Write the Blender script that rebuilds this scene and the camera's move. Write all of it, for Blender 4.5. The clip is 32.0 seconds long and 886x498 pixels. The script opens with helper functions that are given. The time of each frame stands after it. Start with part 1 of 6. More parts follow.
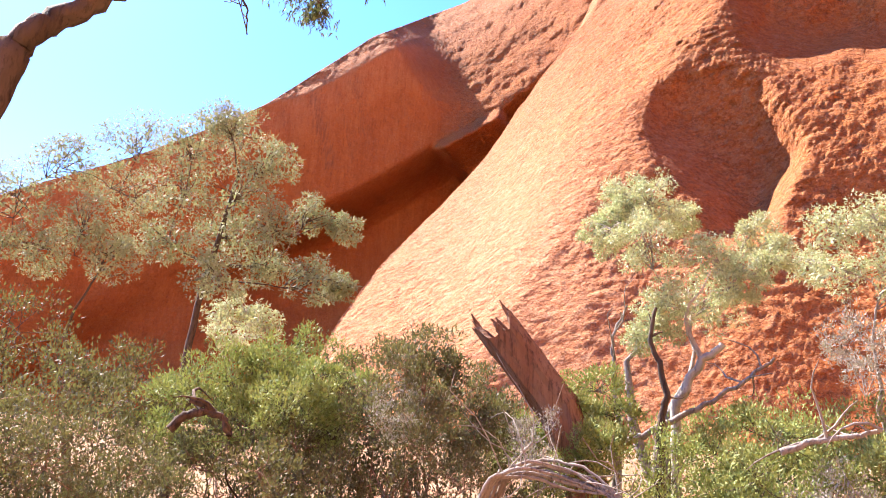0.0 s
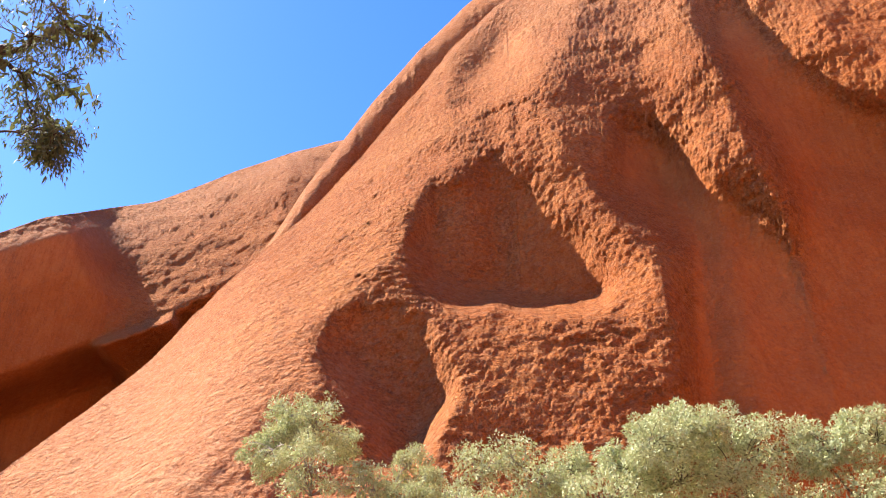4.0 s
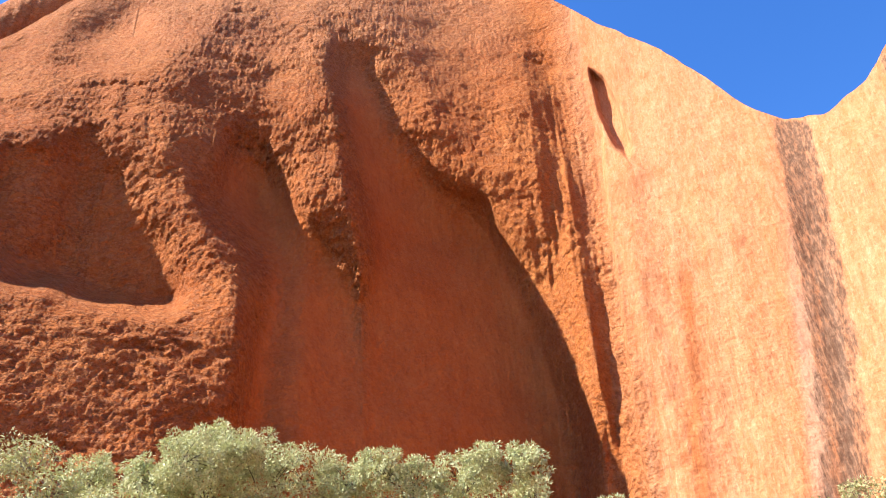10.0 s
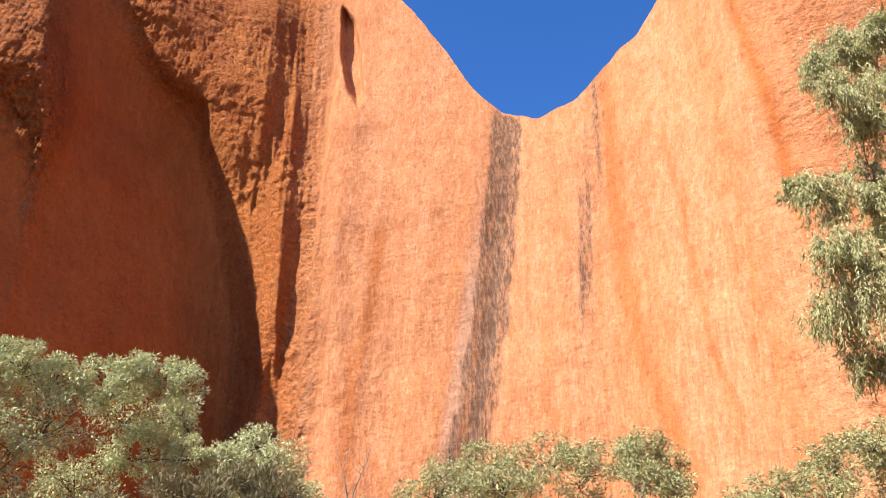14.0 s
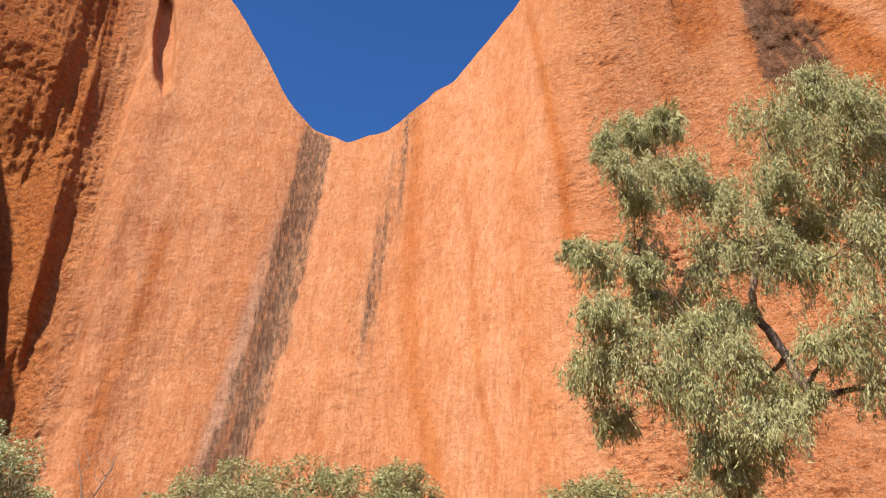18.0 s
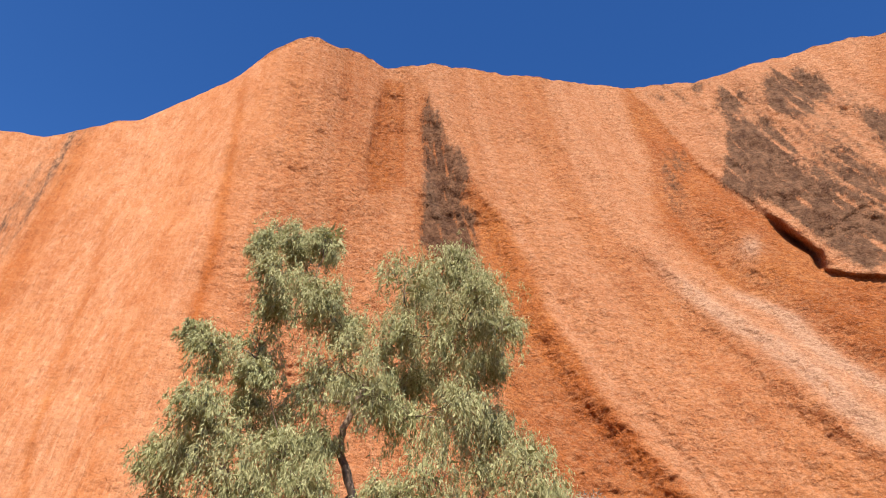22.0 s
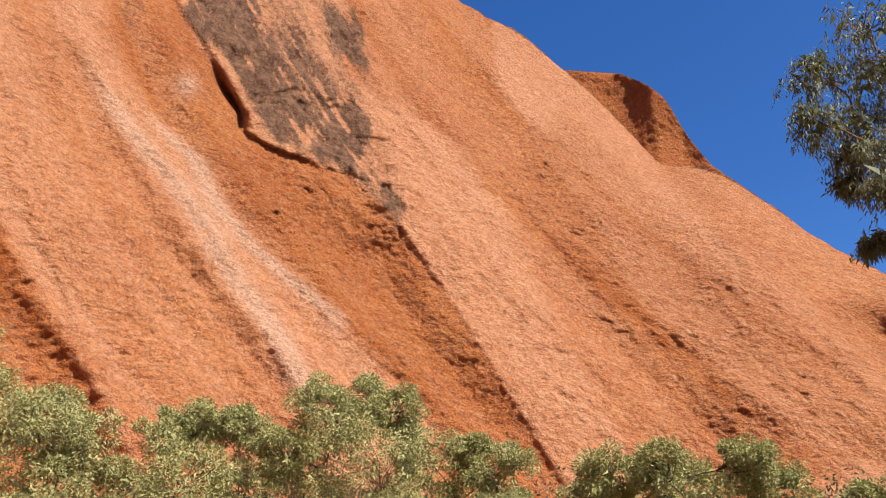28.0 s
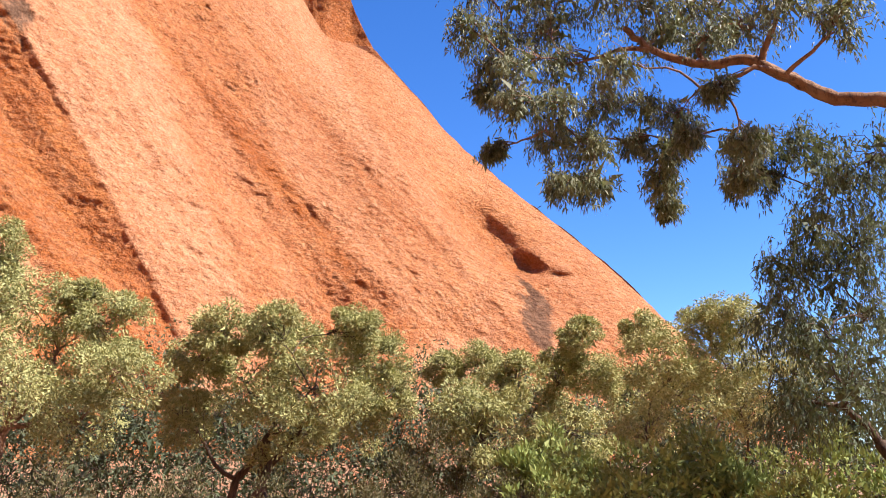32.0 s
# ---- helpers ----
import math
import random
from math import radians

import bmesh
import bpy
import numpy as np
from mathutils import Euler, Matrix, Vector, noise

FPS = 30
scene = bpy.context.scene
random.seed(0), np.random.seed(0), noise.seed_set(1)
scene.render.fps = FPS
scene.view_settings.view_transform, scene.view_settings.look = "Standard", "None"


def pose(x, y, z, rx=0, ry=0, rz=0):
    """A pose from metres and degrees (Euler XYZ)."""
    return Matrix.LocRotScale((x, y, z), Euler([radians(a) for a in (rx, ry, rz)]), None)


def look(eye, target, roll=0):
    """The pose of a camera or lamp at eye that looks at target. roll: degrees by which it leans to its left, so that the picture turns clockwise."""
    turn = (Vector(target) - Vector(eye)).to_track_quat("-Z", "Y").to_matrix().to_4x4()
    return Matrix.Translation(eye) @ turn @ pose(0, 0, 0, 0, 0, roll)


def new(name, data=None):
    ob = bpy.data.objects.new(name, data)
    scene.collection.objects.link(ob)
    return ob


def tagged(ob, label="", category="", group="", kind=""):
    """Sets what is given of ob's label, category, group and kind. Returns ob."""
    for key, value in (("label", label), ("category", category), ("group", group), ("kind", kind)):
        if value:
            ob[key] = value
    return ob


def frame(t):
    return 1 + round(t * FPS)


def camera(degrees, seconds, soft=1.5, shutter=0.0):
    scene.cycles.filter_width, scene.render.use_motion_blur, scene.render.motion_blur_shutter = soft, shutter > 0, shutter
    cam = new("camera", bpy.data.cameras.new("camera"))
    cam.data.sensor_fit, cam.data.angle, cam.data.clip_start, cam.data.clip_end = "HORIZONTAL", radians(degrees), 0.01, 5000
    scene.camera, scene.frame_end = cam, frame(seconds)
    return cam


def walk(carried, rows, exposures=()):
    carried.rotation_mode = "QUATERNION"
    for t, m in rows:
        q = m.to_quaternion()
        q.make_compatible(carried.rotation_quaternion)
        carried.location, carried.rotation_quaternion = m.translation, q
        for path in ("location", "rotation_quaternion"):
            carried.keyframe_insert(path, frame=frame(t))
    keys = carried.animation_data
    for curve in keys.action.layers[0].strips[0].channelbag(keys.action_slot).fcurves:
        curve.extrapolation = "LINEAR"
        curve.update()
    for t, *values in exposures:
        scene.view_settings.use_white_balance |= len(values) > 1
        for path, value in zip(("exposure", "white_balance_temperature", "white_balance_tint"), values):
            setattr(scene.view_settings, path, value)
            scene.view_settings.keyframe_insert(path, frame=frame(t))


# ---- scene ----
cam = camera(58.47, 32.0, soft=1.0)
EYE = (0.0, 0.0, 1.6)
PATH = [  # seconds, turn, tilt, lean
    (0.0, 0.32, 14.45, -2.53),
    (0.5, -2.03, 16.98, -2.14),
    (1.0, -4.46, 18.63, -1.95),
    (1.5, -8.33, 20.07, -1.13),
    (2.0, -12.95, 21.87, -0.63),
    (2.5, -17.19, 23.44, -0.32),
    (3.0, -20.34, 25.14, -0.25),
    (3.5, -21.86, 27.39, -0.41),
    (4.0, -23.67, 30.69, -0.01),
    (4.5, -25.90, 33.17, 0.37),
    (6.5, -39.31, 38.16, -0.46),
    (7.0, -41.79, 37.34, -0.01),
    (7.5, -43.81, 36.47, 0.45),
    (8.0, -45.81, 36.03, 0.95),
    (8.5, -48.60, 35.76, 1.53),
    (9.0, -52.05, 34.99, 2.13),
    (9.5, -54.53, 33.40, 2.86),
    (10.0, -55.86, 31.10, 3.35),
    (10.5, -56.53, 28.95, 3.23),
    (11.0, -59.14, 27.56, 3.35),
    (11.5, -62.35, 27.16, 3.78),
    (12.0, -66.11, 27.29, 4.11),
    (12.5, -70.08, 27.72, 4.17),
    (13.0, -73.78, 27.49, 4.02),
    (13.5, -77.02, 27.79, 2.74),
    (14.0, -81.27, 25.38, 1.00),
    (14.5, -82.39, 19.23, 1.43),
    (16.5, -88.01, 10.31, -0.27),
    (17.0, -93.13, 14.59, -1.35),
    (17.5, -96.08, 19.88, -1.05),
    (18.0, -98.51, 26.96, -0.28),
    (18.5, -101.00, 30.04, -0.00),
    (19.0, -103.59, 32.77, 0.76),
    (19.5, -106.24, 35.44, 0.18),
    (20.0, -110.59, 36.20, -1.39),
    (20.5, -116.58, 35.18, -3.18),
    (21.0, -122.43, 35.15, -3.72),
    (21.5, -126.62, 35.43, -4.51),
    (22.0, -131.19, 35.84, -5.18),
    (22.5, -135.10, 35.66, -5.06),
    (23.0, -138.89, 34.76, -4.70),
    (23.5, -142.25, 33.85, -3.53),
    (24.0, -146.39, 33.62, -1.91),
    (24.5, -151.31, 33.94, -0.53),
    (25.0, -155.94, 33.37, -0.33),
    (25.5, -158.93, 32.53, -0.60),
    (26.0, -163.40, 31.10, -0.94),
    (26.5, -167.14, 29.51, -0.78),
    (28.5, -179.07, 24.49, -1.11),
    (29.0, -182.47, 22.80, -1.49),
    (29.5, -185.43, 21.56, -1.51),
    (30.0, -188.08, 20.60, -1.72),
    (30.5, -190.51, 19.46, -1.85),
    (31.0, -194.97, 18.68, -1.48),
    (31.5, -199.42, 18.07, -0.65),
    (32.0, -202.90, 16.24, 0.00),
]
walk(cam, [(t, pose(*EYE, 90 + p, r, y)) for t, y, p, r in PATH],
     [(0.0, 2.5, 6150, 15.0), (0.6, 2.25, 6300, 13.0), (1.2, 2.0, 6450, 11.0), (2.5, 1.84, 6600, 10.0), (4.5, 1.92, 6582, 10.0), (6.5, 2.15, 6564, 10.0), (8.0, 2.1, 6550, 10.0), (10.0, 1.7, 6510, 10.0), (13.0, 1.28, 6450, 10.0), (17.0, 0.92, 6600, 10.0), (18.5, 0.70, 6780, 10.0), (20.0, 0.72, 6650, 10.0), (22.0, 0.76, 6500, 9.0), (26.0, 0.74, 6450, 9.0), (28.5, 0.80, 6330, 10.0), (30.5, 1.10, 6220, 11.0), (32.0, 1.38, 6180, 12.0)])

# ---------------------------------------------------------------- light
SUN_AZ, SUN_EL = -46.0, 49.0


def way(az, el):
    """Unit vector at az degrees clockwise from +y and el degrees up."""
    a, e = radians(az), radians(el)
    return Vector((math.sin(a) * math.cos(e), math.cos(a) * math.cos(e), math.sin(e)))


world = bpy.data.worlds.new("world")
scene.world = world
world.use_nodes = True
wn = world.node_tree
wn.nodes.clear()
sky = wn.nodes.new("ShaderNodeTexSky")
sky.sky_type, sky.sun_disc = "NISHITA", False
sky.sun_elevation, sky.sun_rotation = radians(SUN_EL), radians(SUN_AZ)
sky.altitude, sky.air_density, sky.dust_density, sky.ozone_density = 1200, 1.0, 0.5, 3.0
bg = wn.nodes.new("ShaderNodeBackground")
bg.inputs["Strength"].default_value = 0.107
wo = wn.nodes.new("ShaderNodeOutputWorld")
rich = wn.nodes.new("ShaderNodeHueSaturation")
rich.inputs["Hue"].default_value, rich.inputs["Saturation"].default_value = 0.511, 1.28
wn.links.new(sky.outputs[0], rich.inputs["Color"])
wn.links.new(rich.outputs[0], bg.inputs[0])
wn.links.new(bg.outputs[0], wo.inputs[0])
sun = new("sun", bpy.data.lights.new("sun", "SUN"))
sun.data.energy, sun.data.angle, sun.data.color = 5.0, radians(0.53), (1.0, 0.93, 0.82)
sun.matrix_world = look(way(SUN_AZ, SUN_EL) * 300, (0, 0, 0))


# ---------------------------------------------------------------- materials
class Nodes:
    """A thin wrapper to write node materials line by line."""

    def __init__(self, name):
        self.mat = bpy.data.materials.new(name)
        self.mat.use_nodes = True
        self.t = self.mat.node_tree
        self.t.nodes.clear()
        self.out = self.t.nodes.new("ShaderNodeOutputMaterial")
        self.bsdf = self.t.nodes.new("ShaderNodeBsdfPrincipled")
        self.t.links.new(self.bsdf.outputs[0], self.out.inputs[0])

    def put(self, socket, value):
        if isinstance(value, bpy.types.NodeSocket):
            self.t.links.new(value, socket)
        elif value is not None:
            if isinstance(value, (tuple, list)) and len(value) == 3 and socket.type == "RGBA":
                value = (*value, 1)
            socket.default_value = value

    def node(self, kind, **ins):
        n = self.t.nodes.new(kind)
        for k, v in ins.items():
            self.put(n.inputs[k.replace("_", " ")], v)
        return n

    def coords(self, scale=(1, 1, 1)):
        c = self.t.nodes.new("ShaderNodeTexCoord")
        m = self.node("ShaderNodeMapping", Vector=c.outputs["Object"], Scale=scale)
        return m.outputs[0]

    def noise(self, vec, scale, detail=4, rough=0.55):
        n = self.node("ShaderNodeTexNoise", Vector=vec, Scale=scale, Detail=detail, Roughness=rough)
        return n.outputs["Fac"]

    def ramp(self, fac, lo, hi):
        n = self.node("ShaderNodeMapRange", Value=fac)
        n.inputs["From Min"].default_value, n.inputs["From Max"].default_value = lo, hi
        return n.outputs[0]

    def mix(self, fac, a, b, kind="MIX"):
        n = self.t.nodes.new("ShaderNodeMix")
        n.data_type, n.blend_type = "RGBA", kind
        self.put(n.inputs[0], fac)
        self.put(n.inputs[6], a)
        self.put(n.inputs[7], b)
        return n.outputs[2]

    def math(self, op, a, b=0.0):
        n = self.t.nodes.new("ShaderNodeMath")
        n.operation = op
        self.put(n.inputs[0], a)
        self.put(n.inputs[1], b)
        return n.outputs[0]

    def plates(self, vec, scale):
        """A random height for each cell of a broken surface."""
        n = self.t.nodes.new("ShaderNodeTexVoronoi")
        self.put(n.inputs["Vector"], vec)
        self.put(n.inputs["Scale"], scale)
        sep = self.t.nodes.new("ShaderNodeSeparateColor")
        self.t.links.new(n.outputs["Color"], sep.inputs[0])
        return sep.outputs[0]

    def warp(self, vec, scale, amount):
        n = self.node("ShaderNodeTexNoise", Vector=vec, Scale=scale, Detail=3)
        a = self.t.nodes.new("ShaderNodeVectorMath")
        a.operation = "MULTIPLY_ADD"
        self.put(a.inputs[0], n.outputs["Color"])
        self.put(a.inputs[1], (amount, amount, amount))
        self.put(a.inputs[2], vec)
        return a.outputs[0]

    def attr(self, name):
        n = self.t.nodes.new("ShaderNodeAttribute")
        n.attribute_name = name
        return n.outputs["Fac"]

    def bump(self, height, strength, distance, normal=None):
        n = self.node("ShaderNodeBump", Height=height, Strength=strength, Distance=distance)
        if normal is not None:
            self.t.links.new(normal, n.inputs["Normal"])
        return n.outputs[0]

    def done(self, color, rough=0.9, normal=None, spec=0.2):
        self.put(self.bsdf.inputs["Base Color"], color)
        self.put(self.bsdf.inputs["Roughness"], rough)
        self.put(self.bsdf.inputs["Specular IOR Level"], spec)
        if normal is not None:
            self.t.links.new(normal, self.bsdf.inputs["Normal"])
        return self.mat


def rock_material():
    m = Nodes("red_sandstone")
    v = m.coords()
    big = m.noise(v, 0.07, 3)
    mid = m.noise(v, 0.9, 6, 0.66)
    fine = m.noise(v, 2.6, 6, 0.7)
    flat = m.attr("flat")
    mid = m.math("ADD", mid, m.math("MULTIPLY", flat, m.math("SUBTRACT", m.noise(m.coords((1, 1, 0.10)), 1.1, 6, 0.66), mid)))
    fine = m.math("ADD", fine, m.math("MULTIPLY", flat, m.math("SUBTRACT", m.noise(m.coords((1, 1, 0.16)), 3.2, 6, 0.7), fine)))
    bent_ = m.warp(m.coords((1, 1, 1.3)), 1.7, 0.55)
    plate, chips = m.plates(bent_, 1.9), m.plates(bent_, 4.3)
    pale, stain, white, flat, calm = m.attr("pale"), m.attr("stain"), m.attr("white"), m.attr("flat"), m.attr("calm")
    gate = m.math("ADD", 0.38, m.math("MULTIPLY", pale, 0.62))
    c = m.mix(m.ramp(big, 0.35, 0.68), (0.364, 0.105, 0.024), (0.455, 0.158, 0.042))
    c = m.mix(m.ramp(mid, 0.38, 0.66), m.mix(0.40, c, (0.238, 0.056, 0.014)), c)
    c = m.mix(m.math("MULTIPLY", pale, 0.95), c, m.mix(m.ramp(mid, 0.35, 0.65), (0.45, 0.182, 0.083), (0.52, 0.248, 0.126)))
    streak = m.noise(m.coords((1, 1, 0.05)), 1.4, 6, 0.68)
    c = m.mix(m.math("MULTIPLY", m.math("MULTIPLY", m.ramp(streak, 0.52, 0.64), flat), 0.40), c, (0.36, 0.10, 0.022))
    c = m.mix(m.math("MULTIPLY", m.math("MULTIPLY", m.ramp(streak, 0.46, 0.36), m.math("MULTIPLY", flat, pale)), 0.45), c, (0.565, 0.305, 0.176))
    thread = m.noise(m.coords((1, 1, 0.07)), 4.6, 5, 0.7)
    c = m.mix(m.math("MULTIPLY", m.math("MULTIPLY", m.ramp(thread, 0.54, 0.66), flat), 0.38), c, (0.30, 0.095, 0.03))
    c = m.mix(m.math("MULTIPLY", m.math("MULTIPLY", m.ramp(thread, 0.46, 0.36), m.math("MULTIPLY", flat, pale)), 0.5), c, (0.60, 0.345, 0.206))
    # grains of the varnish; the dark ones also paint shade in small cracks
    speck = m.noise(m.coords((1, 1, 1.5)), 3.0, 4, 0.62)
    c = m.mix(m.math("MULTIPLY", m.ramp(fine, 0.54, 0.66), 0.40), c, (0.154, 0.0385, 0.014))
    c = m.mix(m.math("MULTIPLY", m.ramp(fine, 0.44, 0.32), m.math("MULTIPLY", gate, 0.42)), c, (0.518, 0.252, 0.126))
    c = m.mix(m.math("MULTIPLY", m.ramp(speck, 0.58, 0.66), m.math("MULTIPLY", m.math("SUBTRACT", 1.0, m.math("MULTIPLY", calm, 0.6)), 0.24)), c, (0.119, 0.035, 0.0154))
    c = m.mix(m.math("MULTIPLY", m.ramp(speck, 0.44, 0.36), m.math("MULTIPLY", m.math("SUBTRACT", 1.05, m.math("MULTIPLY", calm, 0.7)), m.math("MULTIPLY", gate, 0.48))), c, (0.575, 0.325, 0.185))
    grain = m.noise(m.coords((1, 1, 0.35)), 1.9, 6, 0.75)
    w = m.math("MULTIPLY", white, m.ramp(grain, 0.28, 0.50))
    c = m.mix(m.math("MINIMUM", w, 0.62), c, (0.52, 0.335, 0.225))
    # loose scales: curled flakes with sharp edges, and worn runs where water smooths the face
    rough = m.math("SUBTRACT", 1.0, m.math("MULTIPLY", calm, 0.9))
    flake = m.math("FRACT", m.math("MULTIPLY", m.noise(m.coords((1, 1, 1.25)), 1.0, 3, 0.6), 5.0))
    scale_ = m.math("FRACT", m.math("MULTIPLY", m.noise(m.coords((1, 1, 1.2)), 2.2, 2, 0.5), 3.5))
    seam = m.math("MAXIMUM", m.ramp(flake, 0.26, 0.08), m.math("MULTIPLY", m.ramp(scale_, 0.30, 0.10), 0.9))
    seam = m.math("MULTIPLY", m.math("MULTIPLY", seam, rough), m.ramp(m.noise(v, 0.5, 3), 0.26, 0.52))
    c = m.mix(m.math("MULTIPLY", seam, 0.5), c, (0.133, 0.035, 0.014))
    chip = m.math("MULTIPLY", m.math("MAXIMUM", m.ramp(flake, 0.80, 0.97), m.ramp(scale_, 0.78, 0.95)), rough)
    c = m.mix(m.math("MULTIPLY", chip, m.math("MULTIPLY", gate, 0.42)), c, (0.59, 0.355, 0.21))
    c = m.mix(m.math("MULTIPLY", m.ramp(chips, 0.72, 0.9), m.math("MULTIPLY", rough, 0.34)), c, (0.16, 0.045, 0.016))
    c = m.mix(m.math("MULTIPLY", m.ramp(plate, 0.30, 0.12), m.math("MULTIPLY", m.math("MULTIPLY", rough, gate), 0.30)), c, (0.57, 0.32, 0.18))
    drawn = m.noise(m.coords((1, 1, 0.06)), 3.4, 6, 0.72)
    grain = m.math("ADD", grain, m.math("MULTIPLY", flat, m.math("MULTIPLY", m.math("SUBTRACT", drawn, grain), 0.8)))
    s = m.ramp(m.math("ADD", stain, m.math("MULTIPLY", m.math("SUBTRACT", grain, 0.5), 2.4)), 0.22, 0.78)
    dark = m.mix(m.ramp(m.noise(m.coords((1, 1, 0.4)), 1.1, 7, 0.72), 0.38, 0.66), (0.028, 0.018, 0.013), (0.19, 0.105, 0.062))
    dark = m.mix(m.math("MULTIPLY", flat, 0.85), dark, m.mix(m.ramp(drawn, 0.40, 0.62), (0.19, 0.128, 0.088), (0.058, 0.037, 0.027)))
    c = m.mix(m.math("MULTIPLY", s, m.math("MINIMUM", m.math("MULTIPLY", stain, 1.5), 0.85)), c, dark)
    h = m.math("ADD", m.math("MULTIPLY", flake, 0.19), m.math("ADD", m.math("MULTIPLY", scale_, 0.10), m.math("ADD", m.math("MULTIPLY", mid, 0.32), m.math("MULTIPLY", fine, 0.34))))
    h = m.math("ADD", m.math("MULTIPLY", h, rough), m.math("MULTIPLY", m.noise(m.coords((1, 1, 0.13)), 2.0, 5, 0.65), m.math("MULTIPLY", flat, 0.085)))
    h = m.math("ADD", h, m.math("MULTIPLY", rough, m.math("ADD", m.math("MULTIPLY", plate, 0.17), m.math("MULTIPLY", chips, 0.105))))
    n1 = m.bump(h, 1.0, 1.0)
    n2 = m.bump(m.noise(v, 8.0, 5, 0.75), 0.7, 0.05, n1)
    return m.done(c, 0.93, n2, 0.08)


def ground_material():
    m = Nodes("red_sand")
    v = m.coords()
    big, mid, fine = m.noise(v, 0.12, 4), m.noise(v, 1.1, 6, 0.65), m.noise(v, 14, 5, 0.7)
    c = m.mix(m.ramp(big, 0.4, 0.62), (0.25, 0.108, 0.054), (0.345, 0.19, 0.112))
    c = m.mix(m.ramp(mid, 0.47, 0.62), c, (0.252, 0.175, 0.105))
    c = m.mix(m.math("MULTIPLY", m.ramp(fine, 0.5, 0.72), 0.5), c, (0.119, 0.07, 0.0385))
    n = m.bump(m.math("ADD", mid, m.math("MULTIPLY", fine, 0.3)), 0.8, 0.12)
    return m.done(c, 0.95, n, 0.1)


def leaf_material(name, a, b, dry, gloss=0.65):
    m = Nodes(name)
    geo = m.t.nodes.new("ShaderNodeNewGeometry")
    rnd = geo.outputs["Random Per Island"]
    v = m.coords()
    c = m.mix(rnd, a, b)
    c = m.mix(m.math("MULTIPLY", m.ramp(m.noise(v, 1.6, 3), 0.5, 0.68), 0.55), c, dry)
    mat = m.done(c, gloss, None, 0.2)
    tr = m.node("ShaderNodeBsdfTranslucent", Color=m.mix(0.4, c, (0.26, 0.29, 0.06)))
    mx = m.node("ShaderNodeMixShader", Fac=0.2)
    m.t.links.new(m.bsdf.outputs[0], mx.inputs[1])
    m.t.links.new(tr.outputs[0], mx.inputs[2])
    m.t.links.new(mx.outputs[0], m.out.inputs[0])
    return mat


def bark_material(name, a, b, dark, stretch=0.25):
    m = Nodes(name)
    v = m.coords((1, 1, stretch))
    big, fine = m.noise(v, 3.0, 4, 0.6), m.noise(v, 22, 6, 0.7)
    c = m.mix(m.ramp(big, 0.38, 0.64), a, b)
    c = m.mix(m.math("MULTIPLY", m.ramp(fine, 0.5, 0.66), 0.8), c, dark)
    return m.done(c, 0.9, m.bump(m.math("ADD", big, fine), 0.9, 0.03), 0.15)


ROCK = rock_material()
GROUND = ground_material()
LEAF_SILVER = leaf_material("silver_leaf", (0.30, 0.335, 0.155), (0.61, 0.62, 0.37), (0.43, 0.40, 0.21))
LEAF_WEEP = leaf_material("weeping_leaf", (0.235, 0.235, 0.098), (0.50, 0.48, 0.25), (0.39, 0.335, 0.17))
LEAF_OLIVE = leaf_material("olive_leaf", (0.225, 0.22, 0.078), (0.48, 0.45, 0.19), (0.40, 0.34, 0.14))
LEAF_GREEN = leaf_material("green_leaf", (0.145, 0.18, 0.045), (0.32, 0.345, 0.10), (0.30, 0.26, 0.10))
LEAF_NARROW = leaf_material("narrow_leaf", (0.085, 0.095, 0.045), (0.23, 0.235, 0.13), (0.17, 0.145, 0.075), 0.5)
# dark leaf colour, which also carries the shade on shaded plants
LEAF_DARK_SHADED = leaf_material("dark_shaded_leaf", (0.056, 0.068, 0.036), (0.128, 0.144, 0.08), (0.136, 0.112, 0.06))
LEAF_BROWN = leaf_material("brown_leaf", (0.075, 0.064, 0.03), (0.14, 0.115, 0.052), (0.15, 0.09, 0.042))
LEAF_WHITE = leaf_material("pale_leaf", (0.40, 0.355, 0.25), (0.60, 0.55, 0.41), (0.48, 0.40, 0.27))
LEAF_GREY = leaf_material("grey_twig_leaf", (0.24, 0.2, 0.168), (0.352, 0.304, 0.264), (0.32, 0.232, 0.176))
LEAF_TWIGGY = leaf_material("grey_brown_leaf", (0.10, 0.086, 0.045), (0.25, 0.21, 0.115), (0.20, 0.15, 0.08))
LEAF_THIN = leaf_material("thin_grey_leaf", (0.19, 0.21, 0.11), (0.36, 0.37, 0.215), (0.30, 0.27, 0.14))
GRASS = leaf_material("dry_grass", (0.24, 0.216, 0.072), (0.384, 0.336, 0.16), (0.336, 0.264, 0.128))
BARK_DARK = bark_material("dark_bark", (0.08, 0.052, 0.036), (0.144, 0.096, 0.068), (0.028, 0.02, 0.016))
BARK_RED = bark_material("reddish_bark", (0.208, 0.104, 0.06), (0.288, 0.176, 0.112), (0.072, 0.04, 0.028))
BARK_PATCHY = bark_material("patchy_bark", (0.10, 0.06, 0.042), (0.40, 0.29, 0.21), (0.05, 0.03, 0.022), 0.35)
BARK_PALE = bark_material("pale_bark", (0.368, 0.304, 0.24), (0.496, 0.432, 0.36), (0.192, 0.144, 0.112))
BARK_GREY = bark_material("weathered_wood", (0.216, 0.168, 0.136), (0.336, 0.28, 0.232), (0.096, 0.068, 0.052))
STUMP_WOOD = bark_material("broken_red_wood", (0.2, 0.092, 0.048), (0.272, 0.152, 0.088), (0.048, 0.024, 0.016), 0.12)


